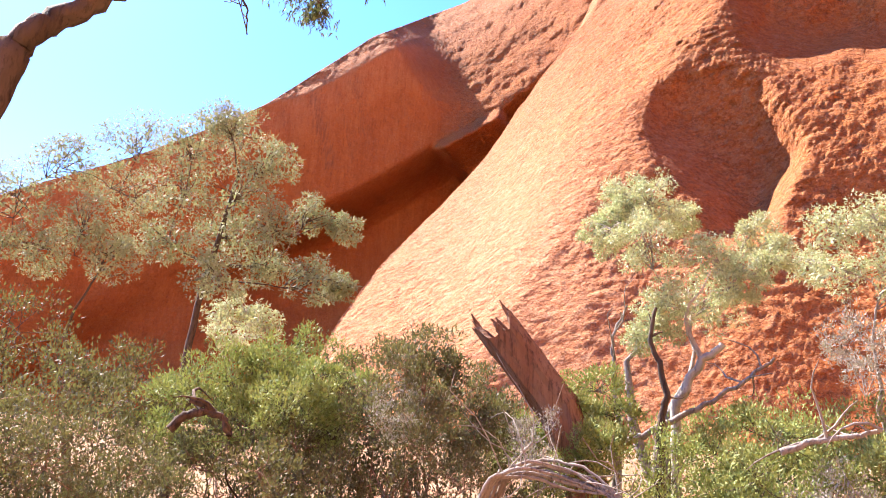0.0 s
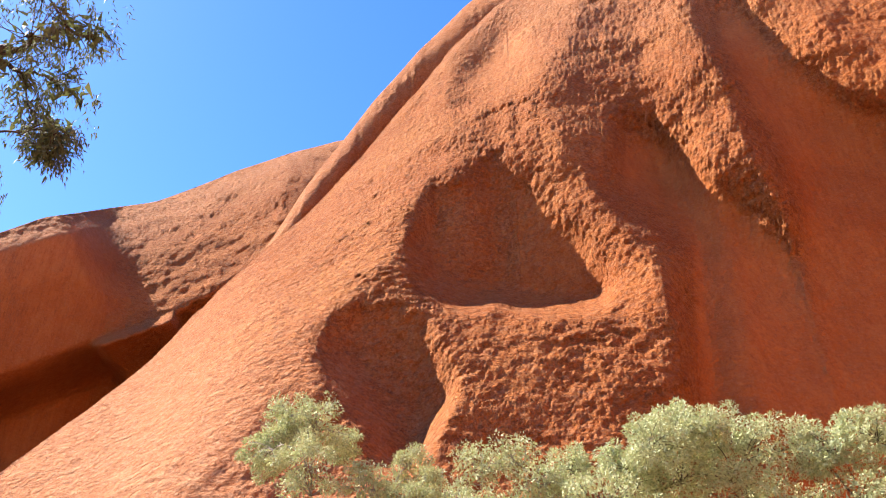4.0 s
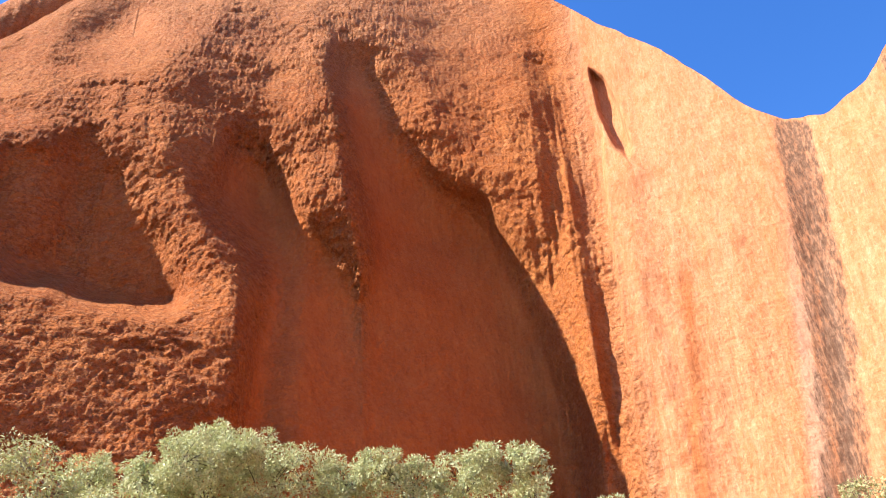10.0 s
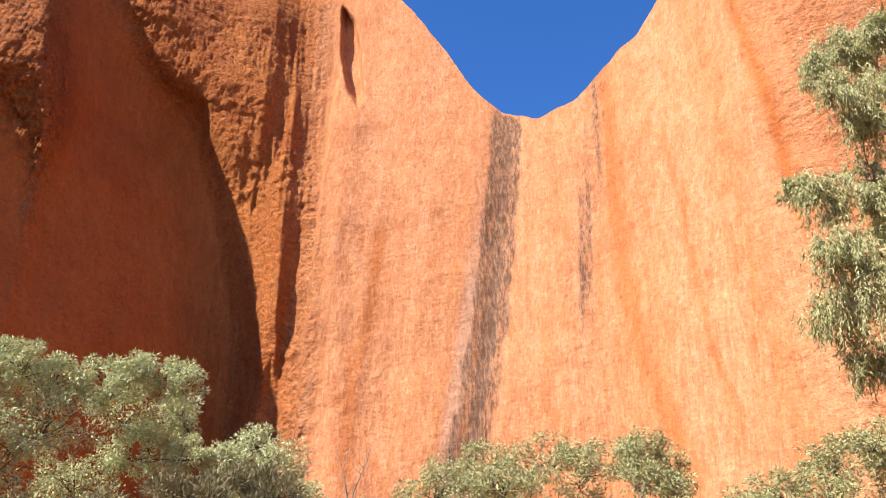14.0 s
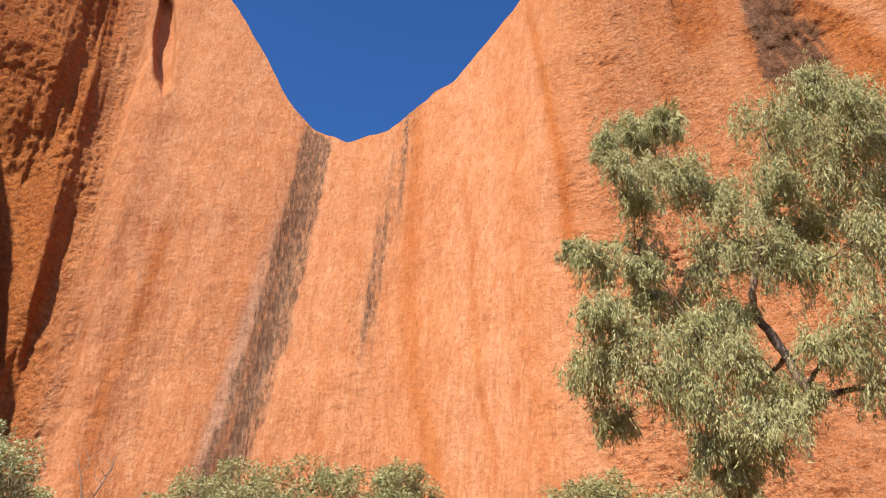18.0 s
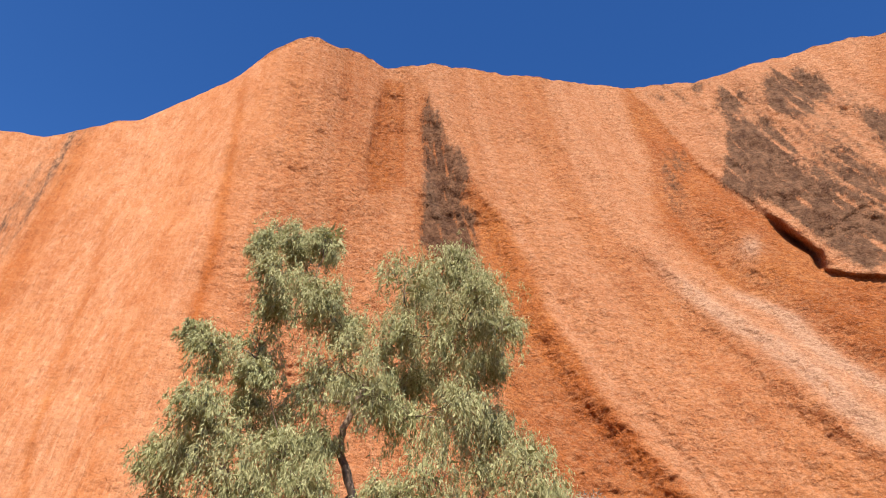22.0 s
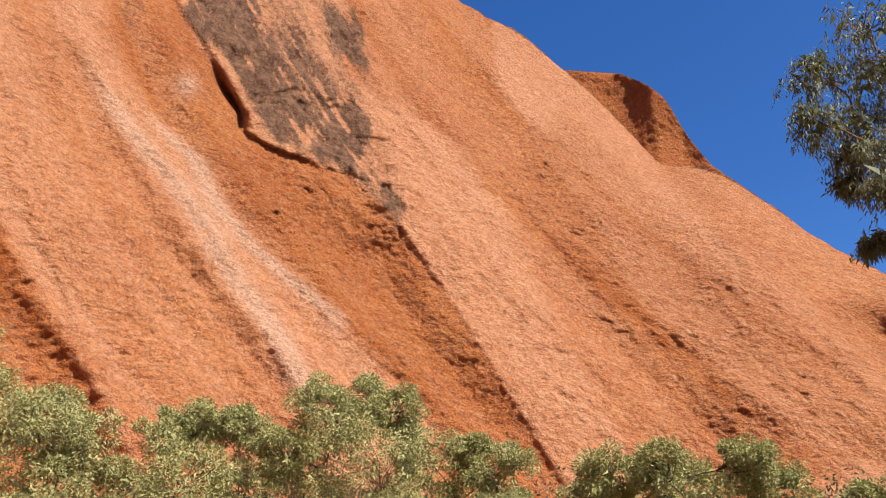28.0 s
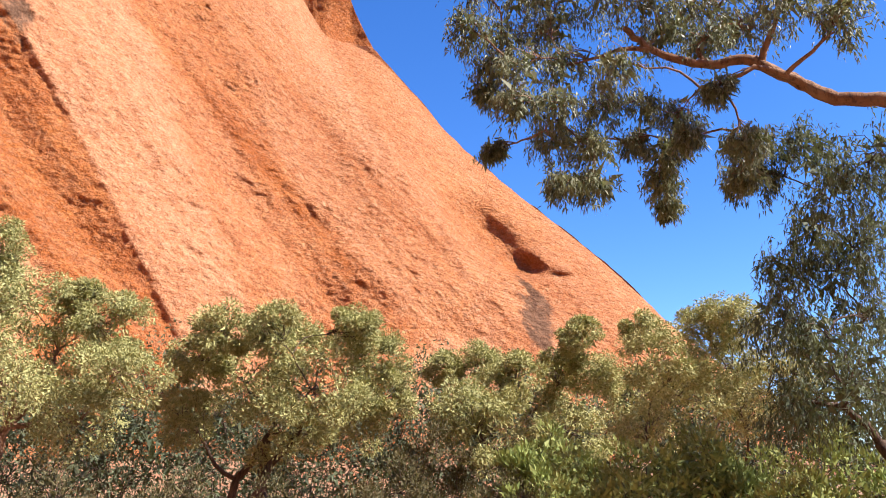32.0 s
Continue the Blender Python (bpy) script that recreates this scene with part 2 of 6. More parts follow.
# ---------------------------------------------------------------- mesh helpers
def mesh_from(name, verts, faces, mat, smooth=False):
    """One mesh from an array of corners and an array of faces with equal corner counts."""
    verts, faces = np.asarray(verts, np.float32), np.asarray(faces, np.int32)
    me = bpy.data.meshes.new(name)
    n, k = faces.shape
    me.vertices.add(len(verts))
    me.vertices.foreach_set("co", verts.ravel())
    me.loops.add(n * k)
    me.loops.foreach_set("vertex_index", faces.ravel())
    me.polygons.add(n)
    me.polygons.foreach_set("loop_start", np.arange(0, n * k, k, dtype=np.int32))
    me.polygons.foreach_set("use_smooth", np.full(n, smooth))
    me.update(calc_edges=True)
    me.materials.append(mat)
    return me


def part(name, me, parent=None, label=""):
    ob = new(name, me)
    if parent is not None:
        ob.parent = parent
    return tagged(ob, label)


def empty(name, at, label, category, group="", kind=""):
    ob = new(name)
    ob.location = at
    return tagged(ob, label, category, group, kind)


_turn = np.array(Euler((0.7, 0.4, 1.1)).to_matrix())
_ways = np.random.default_rng(3).normal(size=(256, 3))
_ways /= np.linalg.norm(_ways, axis=1)[:, None]


def lattice(p, seed=0):
    """Gradient noise, about -1 to 1, at an array of places (..., 3)."""
    p = np.asarray(p, float) @ _turn + seed * 7.31
    i = np.floor(p).astype(np.int64)
    f = p - i
    q = f * f * f * (f * (f * 6 - 15) + 10)
    out = 0
    for dx in (0, 1):
        for dy in (0, 1):
            for dz in (0, 1):
                h = ((i[..., 0] + dx) * 73856093) ^ ((i[..., 1] + dy) * 19349663) ^ ((i[..., 2] + dz) * 83492791)
                h = ((h ^ (h >> 9)) * 40503 + seed * 977) & 0xFFFFFF
                g = _ways[(h ^ (h >> 11)) & 255]
                w = (q[..., 0] if dx else 1 - q[..., 0]) * (q[..., 1] if dy else 1 - q[..., 1]) * (q[..., 2] if dz else 1 - q[..., 2])
                out = out + w * (g[..., 0] * (f[..., 0] - dx) + g[..., 1] * (f[..., 1] - dy) + g[..., 2] * (f[..., 2] - dz))
    return out * 1.5


def blur(a, n, axis):
    """A few box filters along an axis, about a gaussian of n cells."""
    if n < 1:
        return a
    k = np.ones(2 * int(n) + 1) / (2 * int(n) + 1)
    for _ in range(2):
        pad = [(0, 0)] * a.ndim
        pad[axis] = (int(n), int(n))
        a = np.apply_along_axis(lambda r: np.convolve(r, k, "valid"), axis, np.pad(a, pad, mode="edge"))
    return a


def curve(knots, x, soft=0):
    k = np.array(knots, float)
    y = np.interp(x, k[:, 0], k[:, 1])
    return blur(y, soft, 0) if soft else y


def inside(poly, X, Y):
    """1 inside the outline, 0 outside, on grids X and Y."""
    m = np.zeros(X.shape, bool)
    n = len(poly)
    for i in range(n):
        (x0, y0), (x1, y1) = poly[i], poly[(i + 1) % n]
        if y0 == y1:
            continue
        m ^= ((Y < y0) != (Y < y1)) & (X < (x1 - x0) * (Y - y0) / (y1 - y0) + x0)
    return m.astype(float)


def soft_step(x, a, b):
    t = np.clip((x - a) / (b - a), 0, 1)
    return t * t * (3 - 2 * t)


def ground_height(x, y):
    d = np.hypot(x, y)
    g = 2.6 * soft_step(d, 13, 50)
    p = np.stack([np.asarray(x) * 0.23, np.asarray(y) * 0.23, np.zeros_like(np.asarray(x, float))], -1)
    return g + 0.12 * lattice(p, 5) + 0.05 * lattice(p * 3.7, 6)


def spot(az, d):
    """The place on the ground d metres out at az."""
    x, y = d * math.sin(radians(az)), d * math.cos(radians(az))
    return Vector((x, y, float(ground_height(np.array(x), np.array(y)))))

# ---------------------------------------------------------------- ground
def build_ground():
    r = np.concatenate([[0.0], np.geomspace(1.5, 60, 110), np.geomspace(66, 2500, 24)])
    a = np.linspace(0, 2 * np.pi, 241)[:-1]
    R, A_ = np.meshgrid(r, a, indexing="ij")
    X, Y = R * np.sin(A_), R * np.cos(A_)
    Z = ground_height(X, Y)
    n, k = R.shape
    idx = np.arange(n * k).reshape(n, k)
    nxt = np.roll(idx, -1, 1)
    faces = np.stack([idx[:-1], nxt[:-1], nxt[1:], idx[1:]], -1).reshape(-1, 4)[:, ::-1]
    me = mesh_from("ground", np.stack([X, Y, Z], -1).reshape(-1, 3), faces, GROUND, True)
    return tagged(part("ground", me), "red sandy ground with dry leaf litter", "ground", kind="structure")


build_ground()

# ---------------------------------------------------------------- the rock
# Outlines are given as bearing and height angle from the standpoint; depth comes from the plan below.
MAIN_CREST = [(-12, 2), (-10, 5), (-8.6, 8.3), (-6.8, 11.2), (-4.5, 14.3), (-0.9, 17.9), (2.5, 21.8), (4.2, 24.4), (6.3, 26.9), (9.8, 30.7),
              (12, 32.6), (16, 36.8), (20, 41), (24.6, 45.0), (29, 47.6), (33.6, 49.5), (38, 50.5), (43, 51), (50, 51.8), (54, 51.6), (58.7, 50.6),
              (63, 49.6), (67.3, 48.5), (71, 47.1), (75, 44.7), (79.4, 42.2), (82.9, 38.8), (85.4, 36.0), (87.2, 34.8), (90.4, 34.3), (93.7, 35.5),
              (96, 37.1), (98, 38.5), (98.8, 38.6), (101.9, 41.2), (105.4, 44.0), (108.1, 46.8), (110.6, 48.4), (113, 48.4), (117, 48.3), (119.5, 47.7),
              (124, 48.7), (131, 48.5), (137.6, 48.1), (144.1, 47.3), (151, 47.0), (157, 47.3), (164, 47.1), (170.5, 46.0), (174.6, 44.2),
              (182.3, 41.1), (186.3, 38.2), (188.9, 36.0), (191.1, 33.6), (193.5, 30.8), (197.1, 30.4), (200, 27.9), (203.8, 24.1), (207.6, 20.9), (212.3, 17.2),
              (216, 13.9), (219.3, 10.2), (224, 6), (228, 3)]
MAIN_FOOT = [(-12, 50), (-8, 47), (0, 43), (10, 40), (20, 39), (30, 40), (37, 42), (43, 48), (50, 57), (58, 68), (64, 77), (66.5, 79), (68, 75), (70, 70), (74, 67), (80, 66),
             (88, 67), (95, 64), (105, 58), (115, 55), (125, 53), (140, 51), (160, 52), (180, 55), (200, 60), (228, 70)]
MAIN_SETBACK = [(-12, 2), (-6, 8), (0, 15), (10, 28), (20, 42), (30, 53), (38, 54), (46, 47), (54, 36), (62, 28), (68, 22), (76, 20), (88, 12), (98, 16),
                (108, 20), (120, 27), (135, 33), (150, 38), (170, 42), (190, 44), (205, 36), (218, 18), (228, 8)]
# how far a line of fall leans along the bearing for each degree of height
FALL = [(-12, 0.6), (0, 0.4), (15, 0.0), (30, -0.2), (45, -0.35), (60, -0.25), (72, -0.15), (84, -0.2), (95, -0.05), (106, 0.05), (117, 0.25), (126, 0.6), (138, 0.85), (155, 1.05),
        (180, 1.1), (205, 1.0), (228, 0.9)]
HOLLOWS = [  # outline, depth, softness in cells
    ([(20.8, 33.3), (22.8, 35.7), (28.1, 37.4), (31.4, 35.4), (34.7, 32.4), (37.9, 27.8), (37.2, 26.0), (34.6, 25.7), (30.7, 25.8), (26.5, 26.1), (24.0, 26.1), (21.4, 27.6), (20.2, 30.5)], 11.0, 7),
    ([(14.1, 25.8), (17.1, 26.8), (21.5, 26.5), (22.9, 24.1), (24.6, 21.7), (24.3, 19.5), (23.0, 17.3), (21.2, 14.7), (18.5, 15.1), (15.8, 19.4), (13.5, 22.4)], 8.5, 7),
    ([(39.1, 38.0), (41.6, 38.9), (44.3, 36.5), (47.2, 33.6), (50.8, 29.4), (51.6, 27.8), (54, 2), (42, 2), (42.2, 21.7), (42.5, 25.6), (43.8, 29.2), (41.9, 31.2), (39.5, 32.7), (37.8, 35.1)], 7.0, 6),
    ([(48.6, 45.5), (52.2, 44.8), (53.0, 42.3), (55.3, 39.3), (57.6, 36.4), (60.0, 34.9), (61.8, 34.6), (64.3, 28.4), (65.8, 24.3), (66.8, 20.0), (67.0, 2), (50.0, 2), (50.7, 27.8), (51.5, 29.4),
      (51.6, 33.4), (50.4, 36.8), (49.6, 40.5), (48.2, 43.4)], 9.0, 3),
    ([(23.2, 41.3), (25.7, 45.3), (30.2, 47.2), (34.2, 44.1), (29.5, 42.8), (26.4, 40.7)], 2.6, 9),
    ([(72.9, 42.0), (74.0, 41.3), (74.6, 39.3), (75.0, 36.4), (74.5, 35.7), (73.7, 36.6), (73.0, 38.9)], 2.9, 1),
    ([(119.5, 46.0), (121.6, 46.0), (122.5, 43.5), (122.9, 41.0), (123.1, 39.8), (120.0, 38.7), (119.2, 40.8), (119.3, 44.0)], 0.9, 2),
    ([(187.5, 37.6), (190.9, 37.2), (193.5, 35.4), (194.0, 31.5), (191, 33)], 1.5, 4),
]


# lines between washed and scaly strips of the long slopes: bearing and height angle, washed tone beyond the line, softness, drop, width
STRIPS = [
    ([(122.6, 49), (123.6, 44), (124.4, 40), (125.5, 36), (129, 32), (132, 28), (136, 22), (140, 15), (144, 8)], 0.10, 1.0, 0.0, 1),
    ([(122, 48.5), (123.6, 46.9), (126.3, 43.8), (129.9, 40.2), (133, 37.7), (135.6, 34.9), (137, 31.5), (139.4, 28.4), (141, 25.8), (143.6, 23), (148, 18.1), (150, 15.9), (156, 8)], 0.70, 0.7, 1.9, 10),
    ([(128, 49), (131.4, 46.1), (137.4, 39.7), (141.5, 33.4), (144.4, 28.6), (149.5, 20.9), (155, 12)], 0.40, 2.6, 0.0, 1),
    ([(136, 47.5), (137.8, 44.2), (140.2, 39.6), (143, 36.8), (146.6, 34.3), (151.8, 30.5), (156.5, 26.7), (160.8, 21.3), (164.5, 15.8), (169, 8)], 0.82, 0.5, 0.35, 7),
    ([(144, 47), (145.9, 42), (146.5, 37.5), (151.2, 33), (155.3, 31), (158, 27.6), (161, 25.2), (165, 22.9), (168, 20.4), (175, 13)], 0.14, 0.8, 0.0, 1),
    ([(142, 50), (144.9, 47.1), (147.5, 44.8), (150.6, 41.4), (153.9, 37.9), (156.5, 36.7), (158, 34.2), (159.2, 32.7), (163, 31.9), (167.6, 31), (171.6, 28), (175.6, 23), (178.3, 19.1), (181, 14.7), (185, 8)], 0.84, 0.3, 0.0, 1),
    ([(166, 38), (171.9, 35.8), (177.5, 33.2), (180.5, 28.5), (182.5, 24.5), (184.8, 19.6), (186.9, 15.6), (190, 9)], 0.36, 0.9, 0.0, 1),
    ([(174, 37), (177.4, 34.3), (180.4, 31.3), (184.3, 27.4), (187, 23.3), (189.5, 19.6), (191.5, 16.4), (193.4, 13.2), (196, 8)], 0.26, 0.4, 0.6, 4),
    ([(180, 38), (187, 28.6), (190.5, 22), (193.7, 17.9), (198, 12.3), (200.7, 9.2)], 0.84, 0.7, 0.7, 5),
    ([(187, 38), (190.9, 34), (195.9, 27), (199.5, 19.6), (204, 15), (206.1, 11.9), (207.3, 9)], 0.5, 0.9, 0.3, 4),
]
SCARPS = [  # line down the face, drop on its sunless side, width over which the face comes back
    ([(137.8, 44.0), (139.9, 40.3), (142.4, 37.5), (146.1, 34.6), (151.8, 30.5), (156.5, 26.5), (159.5, 22.9), (163.2, 18.9), (164.9, 13)], 0.15, 5),
    ([(171.6, 39.7), (176.3, 36.2), (180.8, 31.0), (184.3, 26.4), (187.4, 23.2), (190.5, 18)], 0.25, 6),
    ([(182.4, 28.7), (186.1, 24.5), (189.5, 20.0), (191.5, 16.4), (193.4, 12)], 0.5, 4),
    ([(184.6, 27.7), (188.1, 24.0), (191.2, 20.0), (193.6, 15.4), (195.4, 11)], 0.4, 3),
    ([(196.6, 27.0), (197.5, 24.9), (198.6, 22.8), (200.4, 20.3), (203.1, 17.3), (205.1, 13)], 0.8, 4),
    ([(107.0, 41.0), (107.2, 39.2), (108.2, 36.0), (108.4, 33)], 0.5, 1.2),
    ([(99.8, 34.5), (100.0, 32.8), (100.8, 26.7), (102.0, 18.4), (102.5, 14)], 0.25, 2),
    ([(74.0, 27.0), (74.7, 24.4), (75.3, 21.9), (75.3, 18.7), (74.5, 11.4)], 0.3, 1.6),
    ([(160.0, 45.5), (164, 42), (169, 38), (174, 33), (177, 29), (180, 24), (184, 17)], 0.35, 5),
    ([(166.0, 46.0), (172, 41.6), (178, 37), (184, 32)], 0.35, 5),
    ([(188, 33), (191, 29.5), (194, 25), (197, 20), (200, 15)], 0.35, 5),
    ([(128.2, 45), (131, 42), (134.5, 38.5), (139, 33), (144, 26), (149, 19), (152, 13)], 0.4, 4),
]
PITS = [(206.6, 16.6, 2.2, 0.7), (208.7, 14.9, 1.3, 1.0), (162.0, 27.6, 0.30, 0.8), (164.2, 29.6, 0.2, 0.4), (167.9, 25.2, 0.25, 0.5), (126.8, 33.5, 0.4, 0.8), (128.9, 33.1, 0.35, 0.7), (132.6, 28.6, 0.4, 0.8)]
ROUGH = [  # faces that still shed flakes
    [(202.6, 20.4), (206.8, 20.0), (210.4, 16.6), (210.6, 13.2), (207.8, 13.4), (205.5, 15.0), (203.2, 17.1)],
    [(120.0, 47.0), (121.8, 46.8), (122.6, 43.6), (124.2, 40.7), (123.2, 39.0), (120.2, 38.2), (119.0, 40.5), (118.8, 44.5)],
    [(150, 40), (156, 35), (158.5, 32), (165, 31), (171, 28), (177, 20), (181, 14), (174, 14), (168, 20), (163, 24), (157, 30), (150, 35)],
    [(124, 45), (127, 41), (131, 36), (135.5, 31), (141, 25), (147, 17), (140, 14), (132, 20), (127, 28), (124.6, 38)],
    [(186, 36), (192, 30), (197, 24), (203, 17), (206, 10), (196, 8), (191, 16), (186, 24), (181, 31)],
]


STAINS = [  # outline, strength, softness in cells
    ([(150.3, 45.6), (156, 46.5), (164, 45), (168.5, 41.5), (169.5, 36), (173.5, 29), (166, 32), (160.4, 33.6), (153.3, 39.7)], 0.48, 8),
    ([(124.0, 46.5), (127.0, 45.5), (131.5, 39), (133.5, 33), (130, 31.5), (125.5, 36)], 0.20, 8),
    ([(123.7, 46.6), (126.3, 43.8), (128.6, 42.1), (129.3, 40.2), (128.5, 39.2), (130.3, 37.8), (130.2, 35.7), (131.5, 33), (129, 33), (127, 35), (125.3, 35.4), (125.1, 37.9), (125.0, 40.3), (124.2, 43.0)], 0.95, 3),
    ([(153.2, 44.3), (156.0, 43.7), (158.2, 42.7), (158.7, 40.7), (160.7, 39.0), (161.6, 37.4), (163.5, 35.2), (163.3, 33.2), (161.8, 32.3), (159.9, 33.8), (157.0, 37.1), (155.5, 37.9), (153.4, 39.1), (151.7, 40.2), (153.3, 41.5)], 1.05, 2),
    ([(153.1, 46.4), (155.1, 46.1), (154.8, 44.7), (153.1, 44.9)], 0.95, 2),
    ([(157.1, 46.7), (161.7, 46.1), (162.7, 44.5), (161.0, 44.2), (159.3, 43.5), (157.1, 44.1), (157.4, 45.5)], 1.1, 2),
    ([(164.2, 42.9), (167.3, 41.6), (168.9, 38.8), (166.9, 39.0), (165.0, 40.0)], 0.95, 2),
    ([(166.5, 35.4), (168.8, 34.4), (169.1, 33.2), (167.5, 31.7), (164.2, 31.9), (162.3, 32.5), (165.7, 33.1)], 1.15, 2),
    ([(160.5, 40.5), (163, 39.5), (166, 36), (167.5, 34), (166, 33.4), (163.5, 35.5), (161.5, 38)], 0.62, 4),
    ([(167.9, 31.3), (170.5, 30.6), (172.1, 29.2), (172.6, 27.4), (170.6, 28.6)], 0.9, 2),
    ([(145.2, 46.9), (150.7, 47.1), (153.3, 46.6), (150.8, 46.2), (147.3, 46.1)], 0.8, 2),
    ([(119.6, 46.8), (121.4, 46.7), (122.6, 41.0), (122.9, 40.0), (120.2, 38.9), (119.4, 41)], 0.22, 2),
    ([(146.6, 43.1), (148.8, 42.9), (150.6, 41.4), (149.1, 40.5), (148.8, 38.1), (147.8, 37.6), (147.0, 40.4)], 0.55, 3),
    ([(208.1, 13.9), (209.7, 13.4), (210.8, 11.9), (211.0, 10.2), (210.0, 8.2), (209.0, 10.0), (208.6, 12.4)], 1.0, 2),
]
RUNS = [  # orange runs down the gorge wall: line, strength, half width
    ([(96.1, 35.7), (95.8, 29), (95.7, 23), (96.5, 16.6), (97.8, 11.9), (98.5, 8)], 0.40, 0.9),
    ([(100.1, 31.5), (100.7, 27.4), (100.8, 22.7), (101.1, 17.2), (102.2, 12.6)], 0.5, 0.35),
    ([(106.4, 43.3), (107.2, 39.8), (107.8, 35.8), (108.3, 32.2), (108.6, 26)], 0.6, 0.55),
    ([(76.6, 26), (76.1, 21.3), (75.4, 18.5), (74.6, 14.6), (74.4, 10)], 0.6, 0.6),
    ([(111, 46), (112.5, 40), (113, 34), (113.5, 27)], 0.3, 1.0),
    ([(116, 47), (117.5, 41), (118.3, 34), (119.5, 27)], 0.3, 0.9),
]
# washed, paler runs and darker runs across the faces, by line of fall
PALE_S = [60, 72, 76, 90, 93.4, 95.2, 97.5, 99.5, 107, 109, 114, 117, 120, 126]
PALE_V = [0.5, 0.76, 0.8, 0.78, 0.82, 0.7, 0.74, 0.84, 0.8, 0.66, 0.6, 0.55, 0.52, 0.35]


def rock_mesh(name, az, el, d, attrs, close_back=None):
    """A shell through bearings az, heights el and distances d (all 2D, rows up the face)."""
    a, e = np.radians(az), np.radians(el)
    P = np.stack([d * np.sin(a), d * np.cos(a), 1.6 + d * np.tan(e)], -1)
    if close_back is not None:
        back, fall = close_back
        steps = np.linspace(0, 1, 16)[1:] ** 1.5
        rows = []
        top = P[-1]
        out = np.stack([np.sin(a[-1]), np.cos(a[-1]), np.zeros_like(a[-1])], -1)
        for s in steps:
            q = top + out * (back * s)[..., None]
            q[:, 2] = np.maximum(top[:, 2] - fall * back * s, -2)
            rows.append(q)
        P = np.concatenate([P, np.stack(rows)], 0)
    n, k = P.shape[:2]
    idx = np.arange(n * k).reshape(n, k)
    faces = np.stack([idx[:-1, :-1], idx[:-1, 1:], idx[1:, 1:], idx[1:, :-1]], -1).reshape(-1, 4)
    me = mesh_from(name, P.reshape(-1, 3), faces, ROCK, True)
    for key, val in attrs.items():
        full = np.zeros((n, k))
        full[:val.shape[0]] = val
        full[val.shape[0]:] = val[-1]
        at = me.attributes.new(key, "FLOAT", "POINT")
        at.data.foreach_set("value", full.ravel().astype(np.float32))
    return me


def terrace(x):
    """Flat treads with steep risers between them."""
    f = np.floor(x)
    return f + soft_step(x - f, 0.38, 0.62)


def rock_noise(az, el, d, flat, lumps=1.0):
    """Lumps of several sizes and loose flakes with sharp edges, weaker where the face is worn smooth."""
    a, e = np.radians(az), np.radians(el)
    P = np.stack([d * np.sin(a), d * np.cos(a), d * np.tan(e)], -1)
    Q = P * np.array([1.0, 1.0, 1.45])
    out = 1.0 * lattice(P / 11.0, 1) + 0.55 * lattice(P / 4.6, 2)
    patchy = np.clip(0.75 + 0.9 * lattice(P / 7.0, 15), 0.3, 1.4)
    bend_ = 0.5 * lattice(Q / 1.3, 16)
    flakes = 0.10 * terrace(3.4 * lattice(Q / 1.7, 17) + bend_) + 0.085 * terrace(3.2 * lattice(Q / 0.75, 18))
    fine = 0.12 * lattice(Q / 2.3, 3) + 0.12 * (0.25 - np.abs(lattice(Q / 0.95, 4))) + (flakes + 0.11 * lattice(Q / 0.5, 9)) * patchy
    return out * (1 - 0.6 * flat) * lumps + fine * (1 - 0.93 * flat)


def band(s, centre, half):
    return np.exp(-((s - centre) / half) ** 2)


def hang(az, el, d, mask):
    """How far a face must stand back, from its upper rim down, to be too steep for the midday sun."""
    steep = 1.5 * math.tan(radians(SUN_EL)) / np.clip(np.cos(np.radians(az[0] - SUN_AZ)), 0.1, 1)
    t = np.tan(np.radians(el))
    wall = d.copy()
    for i in range(len(el) - 2, -1, -1):
        keep = wall[i + 1] * (steep - t[i + 1]) / (steep - t[i])
        wall[i] = np.where((mask[i] > 0.5) & (t[i] < 0.8 * steep), np.maximum(keep, d[i]), d[i])
    return np.clip(wall - d, 0, 13) * mask * soft_step(inward(az, mask), 0, 3.0)


def inward(az, mask):
    """Degrees from the edge of a hollow that the sun comes over."""
    step = np.gradient(az[0])
    run = np.zeros_like(mask)
    for j in range(1, mask.shape[1]):
        run[:, j] = (run[:, j - 1] + step[j]) * (mask[:, j] > 0.5)
    return run


def downward(el, mask):
    """Degrees below the upper rim of a hollow."""
    run = np.zeros_like(mask)
    for i in range(len(mask) - 2, -1, -1):
        run[i] = (run[i + 1] + el[i + 1] - el[i]) * (mask[i] > 0.5)
    return run


